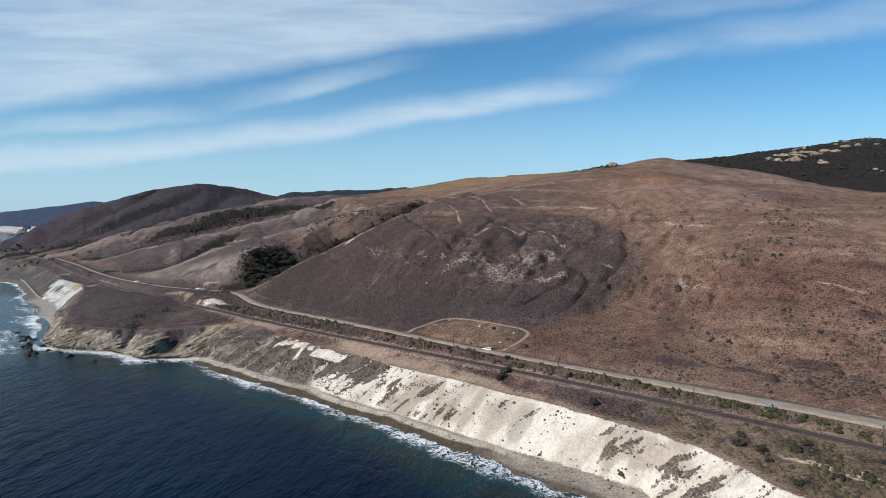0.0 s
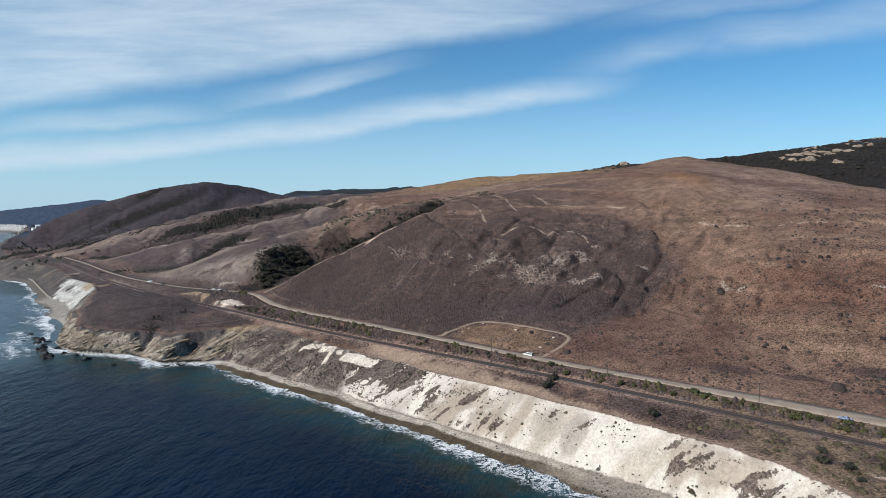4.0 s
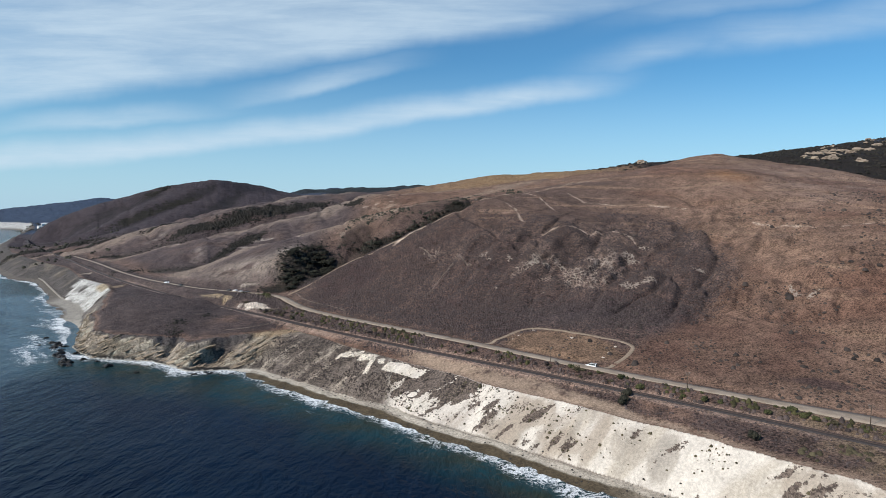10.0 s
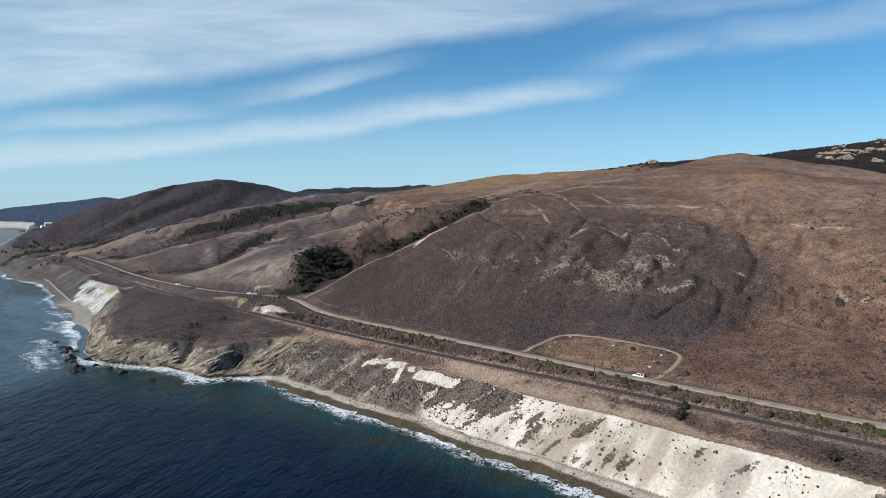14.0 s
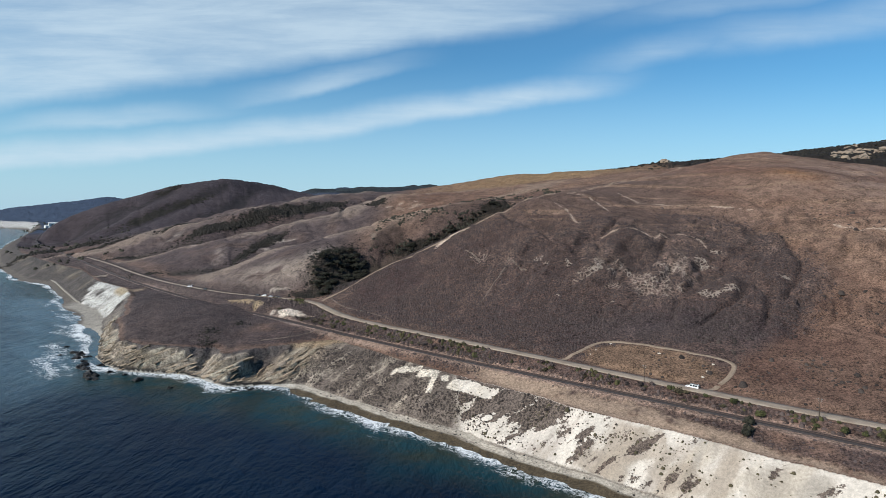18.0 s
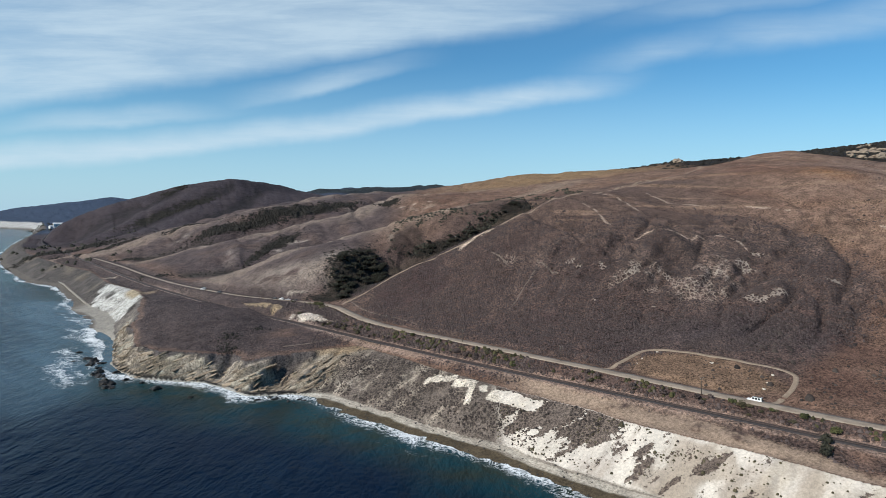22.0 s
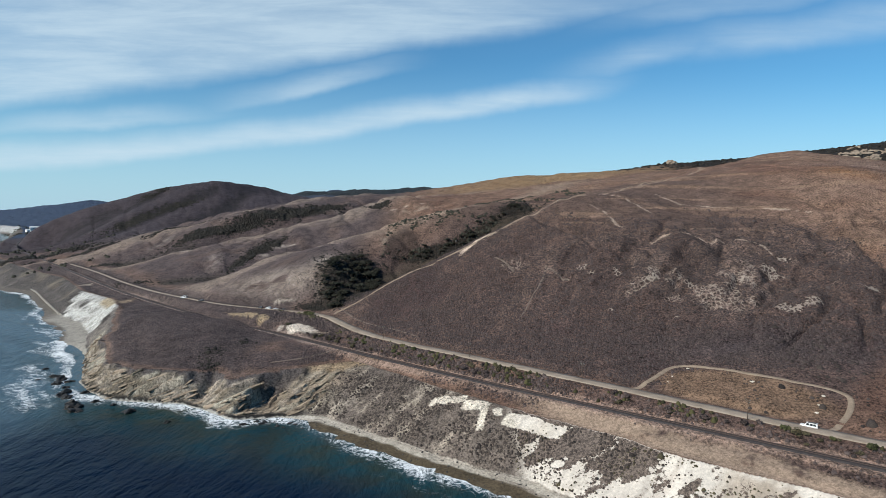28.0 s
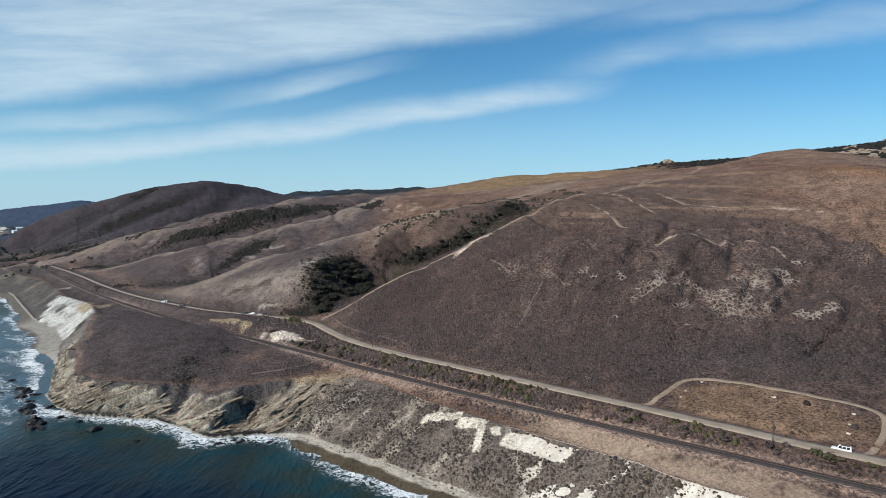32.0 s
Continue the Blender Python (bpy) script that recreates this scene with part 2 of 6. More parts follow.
TIE = material("creosoted_wood", speckled((0.022, 0.017, 0.015), (0.055, 0.042, 0.036), 5.0))
POLE_WOOD = material("weathered_pole_wood", speckled((0.05, 0.038, 0.03), (0.10, 0.078, 0.06), 4.0))
CONCRETE = material("stained_concrete", speckled((0.17, 0.155, 0.135), (0.33, 0.30, 0.26), 1.5))
WET_ROCK = material("wet_black_rock", speckled((0.012, 0.012, 0.012), (0.045, 0.04, 0.035), 1.5, 0.5, 0.8))
SHALE = material("pale_shale_boulder", speckled((0.45, 0.39, 0.31), (0.68, 0.62, 0.53), 2.0))
GLASS_DARK = material("car_glass", lambda n, s: put(n, s, Base_Color=(0.02, 0.025, 0.03, 1), Roughness=0.08))
RUBBER = material("tyre_rubber", lambda n, s: put(n, s, Base_Color=(0.02, 0.02, 0.02, 1), Roughness=0.8))
ALLOY = material("wheel_alloy", lambda n, s: put(n, s, Base_Color=(0.5, 0.5, 0.52, 1), Roughness=0.35, Metallic=0.9))
LAMP_GLASS = material("lamp_glass", lambda n, s: put(n, s, Base_Color=(0.75, 0.76, 0.78, 1), Roughness=0.15))
RED_LAMP = material("tail_lamp_plastic", lambda n, s: put(n, s, Base_Color=(0.4, 0.02, 0.02, 1), Roughness=0.25))
CERAMIC = material("insulator_glass", lambda n, s: put(n, s, Base_Color=(0.35, 0.42, 0.42, 1), Roughness=0.2))
ROOFING = material("pale_roof_metal", speckled((0.55, 0.55, 0.54), (0.75, 0.75, 0.73), 0.5, 0.5))
STUCCO = material("white_wall_paint", speckled((0.60, 0.58, 0.54), (0.78, 0.76, 0.72), 1.0))


def paint(name, colour):
    def build(n, s):
        dust = n.noise(where(n), 3.0, 4, 0.6)
        put(n, s, Base_Color=n.mix(n.span(dust, 0.4, 0.8, 0.0, 0.35), (*colour, 1), (0.42, 0.36, 0.29, 1)), Roughness=n.span(dust, 0.3, 0.7, 0.22, 0.45), Coat_Weight=0.4)
    return material(name, build)


WHITE_PAINT, BLUE_PAINT, DARK_PAINT, SILVER_PAINT = paint("white_car_paint", (0.78, 0.78, 0.77)), paint("blue_car_paint", (0.22, 0.29, 0.42)), paint("dark_car_paint", (0.03, 0.032, 0.036)), paint("silver_car_paint", (0.45, 0.46, 0.48))


def leaves(dark, pale):
    """Leaf mass: a shade of its own for every tuft, and a light mottling."""
    def build(n, s):
        geo = n("ShaderNodeNewGeometry")
        tone = n.math("ADD", n.math("MULTIPLY", geo.outputs["Random Per Island"], 0.65), n.math("MULTIPLY", n("ShaderNodeObjectInfo").outputs["Random"], 0.35))
        speck = n.noise(geo.outputs["Position"], 3.5, 4, 0.6)
        tone = n.math("ADD", tone, n.span(speck, 0.3, 0.7, -0.25, 0.25), True)
        put(n, s, Base_Color=n.mix(tone, (*dark, 1), (*pale, 1)), Roughness=0.8, Specular_IOR_Level=0.2)
    return material("foliage", build)


OAK_LEAF = leaves((0.009, 0.010, 0.007), (0.054, 0.051, 0.034))
GREEN_LEAF = leaves((0.022, 0.025, 0.010), (0.092, 0.092, 0.036))
THICKET_LEAF = leaves((0.009, 0.008, 0.006), (0.034, 0.029, 0.022))
HEDGE_LEAF = leaves((0.014, 0.013, 0.006), (0.088, 0.080, 0.032))
OLIVE_LEAF = leaves((0.030, 0.025, 0.014), (0.115, 0.096, 0.054))
HILL_LEAF = leaves((0.018, 0.013, 0.012), (0.098, 0.074, 0.068))
GREY_LEAF = leaves((0.020, 0.015, 0.014), (0.135, 0.100, 0.088))
TUFT_LEAF = leaves((0.014, 0.011, 0.010), (0.082, 0.064, 0.053))


def bedded_look(n, s):
    """Layered shale, tan to dark brown, with a tone of its own for each slab."""
    p = where(n)
    tone = n("ShaderNodeObjectInfo").outputs["Random"]
    a, b = n.noise(p, 0.5, 5, 0.65), n.noise(p, 3.0, 4, 0.6)
    mix = n.math("ADD", n.math("MULTIPLY", tone, 0.55), n.span(a, 0.3, 0.7, 0.0, 0.45), True)
    colour = n.mix(mix, (0.060, 0.045, 0.034, 1), (0.40, 0.315, 0.225, 1))
    bump = n("ShaderNodeBump", {"Height": n.math("ADD", a, n.math("MULTIPLY", b, 0.4)), "Strength": 0.8, "Distance": 0.5})
    put(n, s, Base_Color=colour, Roughness=0.92, Normal=bump.outputs[0], Specular_IOR_Level=0.2)


BEDDED = material("bedded_shale", bedded_look)
OUTCROP = material("pale_sandstone", speckled((0.17, 0.125, 0.095), (0.34, 0.27, 0.20), 0.15, 0.95, 0.6))

# ---------------------------------------------------------------- plan of the land (metres, sea level 0)
RAIL = [(480, -95, 25), (300, 60, 24.7), (150, 195, 23.6), (114, 229, 23.2), (80, 258.5, 23.5), (33, 296, 24), (-30, 347, 23.8), (-92, 399.5, 22.9),
        (-165, 467, 22), (-209, 509, 21.6), (-291, 578.5, 21.5), (-399, 686, 21.4), (-476, 768, 22.6), (-609, 920, 24), (-745, 1078, 24),
        (-900, 1255, 24), (-1060, 1450, 25), (-1400, 2000, 26), (-1900, 2800, 30)]
ROAD = [(500, -75, 26.6), (320, 82, 26), (163.5, 215.3, 25.2), (140, 235, 25.4), (106.5, 262.5, 25.4), (60, 297, 26.1), (27, 322.5, 26.6), (-25, 366, 27.6),
        (-55, 391.5, 28), (-91, 425.5, 27.8), (-123, 456, 26.9), (-155, 491, 26.4), (-174, 519, 27), (-189.5, 546, 28), (-213.5, 566, 27.7),
        (-246, 584.3, 27.1), (-281, 599.7, 27.2), (-311, 622, 27.3), (-380, 683, 26.5), (-462.5, 776.5, 25.7), (-540, 870, 26), (-650, 990, 26)]
# foot of the sea cliffs, from south-east to north-west
FOOT = [(900, -610), (420, -190), (250, -52), (140, 68), (98, 130), (84, 172), (73, 210), (49, 231), (28, 248), (4, 268), (-24, 293), (-57, 319), (-73, 335), (-119, 369),
        (-168, 410), (-190, 413), (-212, 409), (-228, 422), (-246, 432), (-268, 436), (-291, 441), (-307, 452), (-326, 474),
        (-343, 505), (-362, 540), (-386, 582), (-404, 613), (-434, 655), (-466, 682), (-505, 728), (-612, 862), (-680, 900),
        (-760, 985), (-900, 1140), (-1060, 1345), (-1300, 1700), (-1700, 2350), (-2030, 2790), (-2700, 3250), (-4600, 3500)]
# brink of the cliffs with its height
BRINK = [(930, -575, 20), (445, -160, 20), (275, -24, 20), (162, 84, 20), (119, 138, 20), (105, 172, 20), (97, 195, 20), (84, 217, 20), (68, 235, 20), (44, 257, 20),
         (28, 273, 19.5), (5, 293, 19), (-16, 313, 19), (-36, 331, 18.5), (-58, 352, 18.5), (-85, 378, 19), (-112, 404, 19), (-138, 432, 19),
         (-158, 452, 18.5), (-178, 452, 17), (-203, 440, 16), (-221, 431, 14.5), (-236, 448, 13.5), (-250, 444, 15), (-266, 446, 15.5),
         (-285, 456, 14.5), (-303, 468, 13.5), (-317, 488, 15), (-334, 516, 17), (-352, 556, 19), (-370, 594, 20.5), (-386, 628, 21.5),
         (-408, 664, 22), (-440, 700, 20), (-480, 735, 20), (-590, 878, 19), (-655, 930, 20), (-735, 1008, 20), (-878, 1160, 20),
         (-1036, 1362, 21), (-1275, 1718, 22), (-1675, 2372, 25), (-2005, 2820, 34), (-2690, 3290, 34), (-4600, 3560, 34)]
# crests, gullies and slopes inland
CRESTS = {
    "trail_spur": [(-180, 561, 31), (-156, 565, 45), (-135, 566, 57), (-111, 566, 67), (-95, 566, 74.5), (-75, 567, 84), (-52, 578, 97), (-29, 590, 108), (-5, 602, 117), (21, 615, 122), (70, 650, 129), (140, 725, 143), (215, 850, 160), (262, 965, 171)],
    "white_spur": [(-335, 662, 32), (-300, 690, 48), (-260, 717, 66), (-205, 728, 80), (-150, 745, 94), (-92, 755, 107), (-34, 775, 117), (20, 840, 130), (60, 960, 145)],
    "notch_spur": [(-540, 898, 29), (-463, 922, 51), (-380, 922, 72), (-300, 938, 89), (-229, 952, 106), (-182, 1005, 129), (-110, 1070, 131), (-30, 1150, 140)],
    "grove_spur": [(-700, 1012, 30), (-600, 1050, 58), (-520, 1088, 84), (-440, 1140, 112), (-360, 1230, 135), (-270, 1360, 142)],
    "big_hill": [(-1120, 1500, 40), (-950, 1560, 112), (-820, 1640, 162), (-695, 1691, 186), (-600, 1770, 176), (-480, 1880, 138), (-380, 2000, 130)],
    "gold_hill": [(-60, 1330, 148), (0, 1330, 164), (63, 1420, 188), (160, 1400, 189), (230, 1290, 184), (275, 1120, 176)],
    "summit": [(208, 575, 139), (250, 680, 161), (285, 772, 175), (298, 830, 174), (300, 900, 170)],
    "hill_edge": [(302, 770, 171), (340, 752, 159), (372, 690, 149), (402, 628, 132), (452, 600, 124), (560, 560, 124), (800, 420, 122)],
    "rock_ridge": [(300, 1480, 200), (405, 1450, 220), (520, 1420, 215), (723, 1330, 220), (980, 1600, 262), (1200, 1800, 308), (1413, 2005, 350), (1700, 2300, 350)],
}
GULLIES = {
    "oak_gully": [(-203, 584, 29.5), (-165, 612, 38), (-125, 640, 53), (-72, 658, 77), (-15, 676, 102)],
    "second": [(-400, 742, 27), (-335, 752, 34), (-275, 770, 44), (-215, 802, 58), (-140, 850, 84)],
    "third": [(-590, 948, 26), (-510, 958, 34), (-425, 970, 49), (-350, 990, 64), (-285, 1040, 86), (-220, 1135, 108)],
    "fourth": [(-800, 1110, 26), (-720, 1250, 50), (-600, 1420, 84), (-480, 1560, 104)],
    "right_hollow": [(600, 660, 96), (480, 800, 104), (470, 920, 116), (540, 1040, 132), (640, 1180, 158)],
}
RAVINES = {
    "a": [(22, 503, 0), (4, 470, 0), (-20, 440, 0), (-34, 422, 0)],
    "b": [(64, 500, 0), (58, 468, 0), (34, 440, 0), (14, 415, 0)],
    "c": [(112, 500, 0), (98, 466, 0), (72, 430, 0), (58, 400, 0)],
    "d": [(150, 470, 0), (128, 430, 0), (108, 396, 0), (92, 360, 0)],
    "e": [(190, 450, 0), (172, 410, 0), (158, 372, 0), (140, 330, 0)],
    "f": [(-30, 560, 0), (-42, 520, 0), (-66, 485, 0), (-82, 462, 0)],
    "g": [(262, 440, 0), (232, 392, 0), (205, 350, 0), (190, 300, 0)],
}
FAR_RAVINES = {
    "a": [(-690, 1640, 0), (-740, 1520, 0), (-800, 1380, 0), (-850, 1280, 0)],
    "b": [(-610, 1690, 0), (-620, 1560, 0), (-660, 1420, 0)],
    "c": [(-820, 1590, 0), (-910, 1450, 0), (-960, 1340, 0)],
    "d": [(-900, 1540, 0), (-1010, 1440, 0)],
    "e": [(110, 1390, 0), (90, 1250, 0), (70, 1100, 0)],
    "f": [(-380, 1250, 0), (-430, 1180, 0), (-520, 1120, 0)],
}
SLOPES = {
    "loop_flat": [(-17, 378, 29.5), (0, 390, 33.2), (24, 364, 33.6), (49, 346, 33.6), (36, 334, 28.5), (10, 352, 29.5)],
    "lower_face": [(-135, 515, 32), (-100, 470, 33), (-60, 440, 35), (20, 410, 42), (70, 375, 40), (100, 340, 36), (159, 290, 33), (205, 262, 36), (330, 140, 40), (560, -30, 45)],
    "middle_face": [(-105, 525, 52), (-60, 500, 58), (46, 432, 58), (79, 450, 68), (157, 380, 58), (181, 310, 48), (219, 341, 70), (330, 230, 75), (520, 80, 85)],
    "upper_face": [(-40, 535, 84), (37, 497, 90), (95, 565, 109), (135, 513, 96), (173, 495, 100), (175, 382, 71), (300, 480, 112), (430, 330, 108), (640, 180, 112)],
    "shoulder": [(65, 600, 119), (138, 572, 120), (294, 600, 137), (420, 520, 116), (600, 460, 118)],
    "headland": [(-178, 485, 21.5), (-215, 478, 21), (-250, 480, 22), (-290, 500, 24), (-310, 530, 25), (-330, 570, 25), (-250, 527, 26), (-270, 545, 26.5), (-290, 560, 26)],
    "cutting": [(-206, 533, 30), (-230, 552, 31), (-256, 572, 30)],
    "spur_faces": [(-290, 612, 31), (-245, 626, 50), (-202, 605, 60), (-92, 694, 103), (-34, 700, 112), (-360, 807, 53), (-463, 905, 48), (-405, 1062, 99), (-473, 1006, 71)],
    "far_plain": [(-1000, 1480, 30), (-1250, 1900, 35), (-1527, 2232, 46), (-1700, 2900, 60), (-900, 2400, 95), (-650, 2550, 188), (-480, 2500, 196), (-380, 2560, 186), (-240, 2600, 208), (-60, 2600, 195), (700, 2700, 230), (2300, 2900, 330), (2600, 1400, 260), (1500, 900, 190), (1100, 1100, 190), (1300, 0, 120), (1100, -500, 60), (2400, -800, 160)],
    "far_hills": [(-3300, 3900, 5), (-2750, 3700, 105), (-2300, 3900, 178), (-1900, 4100, 110), (-1200, 4200, 205), (-300, 4300, 230), (900, 4300, 270), (2600, 4000, 330), (4300, 1500, 300)],
}


def rounded(line, times=2):
    """The line with its corners cut."""
    for _ in range(times):
        pts = [np.array(p, float) for p in line]
        out = [pts[0]]
        for a, b in zip(pts, pts[1:]):
            out += [a * 0.75 + b * 0.25, a * 0.25 + b * 0.75]
        line = out + [pts[-1]]
    return [tuple(p) for p in line]


RAIL, ROAD = rounded(RAIL, 1), rounded(ROAD, 1)


def densify(line, step):
    """Points along a line of places, at about even steps that grow with the distance from the bay."""
    out = []
    for a, b in zip(line, line[1:]):
        a, b = np.array(a, float), np.array(b, float)
        n = max(1, int(math.dist(a[:2], b[:2]) / step))
        out += [a + (b - a) * i / n for i in range(n)]
    return out + [np.array(line[-1], float)]


def line_distance(x, y, line):
    """Signed distance to a line in the plan (positive on its right hand, inland here), the height along it and the run along it."""
    best = np.full(x.shape, 1e12)
    sign, height, run, total = np.ones(x.shape), np.zeros(x.shape), np.zeros(x.shape), 0.0
    for a, b in zip(line, line[1:]):
        ax, ay, bx, by = a[0], a[1], b[0], b[1]
        dx, dy = bx - ax, by - ay
        length = math.hypot(dx, dy)
        u = np.clip(((x - ax) * dx + (y - ay) * dy) / length ** 2, 0, 1)
        d = (x - ax - u * dx) ** 2 + (y - ay - u * dy) ** 2
        near = d < best - 1e-6
        cross = (x - ax) * dy - (y - ay) * dx
        best = np.where(near, d, best)
        sign = np.where(near, np.where(cross > 0, 1.0, -1.0), sign)
        if len(a) > 2:
            height = np.where(near, a[2] + (b[2] - a[2]) * u, height)
        run = np.where(near, total + u * length, run)
        total += length
    return np.sqrt(best) * sign, height, run


def near_line(x, y, line, reach):
    """Signed distance to a short line within reach of it; far beyond elsewhere."""
    out = np.full(x.shape, 1e4)
    px, py = [p[0] for p in line], [p[1] for p in line]
    pick = (x > min(px) - reach) & (x < max(px) + reach) & (y > min(py) - reach) & (y < max(py) + reach)
    if pick.any():
        out[pick] = line_distance(x[pick], y[pick], line)[0]
    return out


def lattice(ix, iy, seed):
    n = (ix.astype(np.int64) * 374761393 + iy.astype(np.int64) * 668265263 + seed * 974711) & 0x7FFFFFFF
    n = ((n ^ (n >> 13)) * 1274126177) & 0x7FFFFFFF
    return ((n ^ (n >> 16)) & 0xFFFF) / 65535.0


def ripple(x, y, size, seed=0):
    """Smooth noise between -1 and 1 with features of that size in metres."""
    x, y = np.asarray(x, float) / size, np.asarray(y, float) / size
    ix, iy = np.floor(x), np.floor(y)
    fx, fy = x - ix, y - iy
    fx, fy = fx * fx * fx * (fx * (fx * 6 - 15) + 10), fy * fy * fy * (fy * (fy * 6 - 15) + 10)
    a, b = lattice(ix, iy, seed), lattice(ix + 1, iy, seed)
    c, d = lattice(ix, iy + 1, seed), lattice(ix + 1, iy + 1, seed)
    return 2 * ((a + (b - a) * fx) * (1 - fy) + (c + (d - c) * fx) * fy) - 1


def rough(x, y, size, octaves=4, seed=0, keep=0.5):
    """Several layers of noise; also between -1 and 1."""
    out, amount, total = 0, 1.0, 0.0
    for i in range(octaves):
        turn = 0.6 * i
        out = out + amount * ripple(x * math.cos(turn) - y * math.sin(turn), x * math.sin(turn) + y * math.cos(turn), size / 2 ** i, seed + 17 * i)
        total += amount
        amount *= keep
    return out / total


def smooth(a, b, v):
    u = np.clip((v - a) / (b - a), 0, 1)
    return u * u * (3 - 2 * u)


nodes = densify(RAIL, 40) + densify(ROAD, 35) + densify(BRINK, 30)
for table in (CRESTS, GULLIES, SLOPES):
    for line in table.values():
        nodes += densify(line, 60) if table is not SLOPES else [np.array(p, float) for p in line]
NODES = np.array(nodes)
SOFT = 14.0


def kernel(x, y):
    return np.sqrt((x[:, None] - NODES[None, :, 0]) ** 2 + (y[:, None] - NODES[None, :, 1]) ** 2 + SOFT ** 2)


size = len(NODES)
system = np.zeros((size + 3, size + 3))
system[:size, :size] = kernel(NODES[:, 0], NODES[:, 1]) - np.eye(size) * 3.0
system[:size, size:] = np.column_stack([np.ones(size), NODES[:, 0] / 1000, NODES[:, 1] / 1000])
system[size:, :size] = system[:size, size:].T
WEIGHTS = np.linalg.solve(system, np.concatenate([NODES[:, 2], np.zeros(3)]))


def land(x, y):
    """Height of the smooth land behind the cliffs, spanned between the crests, gullies and lines above."""
    out = np.empty(x.shape)
    for i in range(0, len(x), 20000):
        j = slice(i, i + 20000)
        out[j] = kernel(x[j], y[j]) @ WEIGHTS[:size] + WEIGHTS[size] + WEIGHTS[size + 1] * x[j] / 1000 + WEIGHTS[size + 2] * y[j] / 1000
    return out


def ground_height(x, y, masks=False):
    """Height of the ground at places in the plan: hills, cliffs, beach and sea bed, with road and rail beds cut level."""
    x, y = np.asarray(x, float), np.asarray(y, float)
    foot, _, run = line_distance(x, y, FOOT)
    brink, top, _ = line_distance(x, y, BRINK)
    rail, rail_z, _ = line_distance(x, y, RAIL)
    road, road_z, _ = line_distance(x, y, ROAD)
    white_part = smooth(-95, -60, x) * smooth(620, 480, y)          # the pale stretch of cliff
    cragged = smooth(-145, -175, x) * smooth(590, 520, y)
    wobble = rough(x, y, 26, 3, 5) * (1.5 + 2.2 * white_part + 3.0 * cragged) + rough(x, y, 9, 3, 7) * (2.0 * cragged + 0.9 * white_part)
    brink = brink + wobble * smooth(20, 4, np.abs(brink))
    foot = foot + rough(x, y, 18, 2, 9) * 1.2
    hill = land(x, y)
    inland = smooth(15, 120, road)
    far = smooth(300, 1200, np.hypot(x, y))
    dome = smooth(1250, 1450, y) * smooth(-350, -480, x) * smooth(2100, 1950, y)
    hill = hill + inland * (1 - 0.75 * dome) * (rough(x, y, 60, 5, 21) * 3.0 + far * rough(x, y, 160, 4, 33) * 2.5)
    gullies = 1 - np.abs(rough(x * 0.78 + y * 0.62, (y * 0.78 - x * 0.62) * 0.45, 48, 3, 41))
    hill = hill - inland * smooth(0.80, 1.0, gullies) * 2.2
    ravine_wobble, far_wobble = 3 * rough(x, y, 14, 2, 45), 14 * rough(x, y, 80, 2, 49)
    for line in RAVINES.values():
        d = np.abs(near_line(x, y, line, 50) + ravine_wobble)
        hill = hill - inland * (1.7 * np.exp(-(d / 9) ** 2) - 0.6 * np.exp(-((d - 17) / 9) ** 2))
    for line in FAR_RAVINES.values():
        d = np.abs(near_line(x, y, line, 170) + far_wobble)
        hill = hill - 10 * np.exp(-(d / 42) ** 2) * smooth(186, 140, hill)
    # small ridges and washes that run down the middle of the main hill
    washed = inland * smooth(-75, -30, x) * smooth(235, 170, x) * smooth(385, 415, y + 0.35 * x) * smooth(545, 500, y)
    across, down = x * 0.71 - y * 0.70 + 6 * rough(x, y, 30, 2, 91), x * 0.70 + y * 0.71
    washes = 1 - np.abs(rough(across, down * 0.40, 20, 3, 93, 0.55))
    hill = hill - washed * (smooth(0.58, 1.0, washes) * 4.2 - 1.4) + inland * (0.25 + 0.6 * washed) * rough(x, y, 8, 3, 95)
    spurs = far * inland * (1 - 0.7 * dome) * smooth(-150, -230, x)
    hill = hill - spurs * smooth(0.70, 1.0, 1 - np.abs(rough(x * 0.75 - y * 0.3, x * 0.15 + y * 0.3, 46, 3, 97))) * 2.6
    hill = hill + smooth(2150, 2400, y) * smooth(-800, -600, x) * rough(x, y, 130, 3, 99) * 16
    wide = rough(x * 0.5 + y * 0.35, (y * 0.9 - x * 0.6) * 0.5, 60, 3, 47)
    hill = hill - far * (1 - 0.8 * dome) * smooth(0.7, 1.0, 1 - np.abs(wide)) * 3
    hill = hill + smooth(1, 12, brink) * rough(x, y, 9, 3, 55) * 0.5
    bed = np.maximum(smooth(7.5, 3.8, np.abs(rail)), 0)
    hill = hill + (rail_z - 0.35 - hill) * bed
    bed = smooth(10.5, 6.0, np.abs(road))
    hill = hill + (road_z - hill) * bed * smooth(1500, 1100, y)
    u = np.clip(foot / np.maximum(foot - np.minimum(brink, -0.01), 0.02), 0, 1)
    stony = smooth(-158, -190, x - 0.757 * (y - 413)) * smooth(-110, -130, x) * smooth(590, 520, y)
    base = 2.2 + 0.5 * rough(x, y, 12, 3, 71) - 1.7 * stony
    runnels = rough(run + 3 * u, u * 1.6, 6, 3, 61)
    ribs = rough(run, u * 1.2, 16, 2, 67)
    rise = base + (top - base) * (white_part * u ** 0.9 + (1 - white_part) * (1 - (1 - u) ** (1.25 + 0.35 * stony)))
    beds = (run * 0.62 + rise * 0.95) / 5.2 + 0.55 * rough(run, rise * 2, 14, 2, 77)
    saw = 1 - (beds - np.floor(beds))
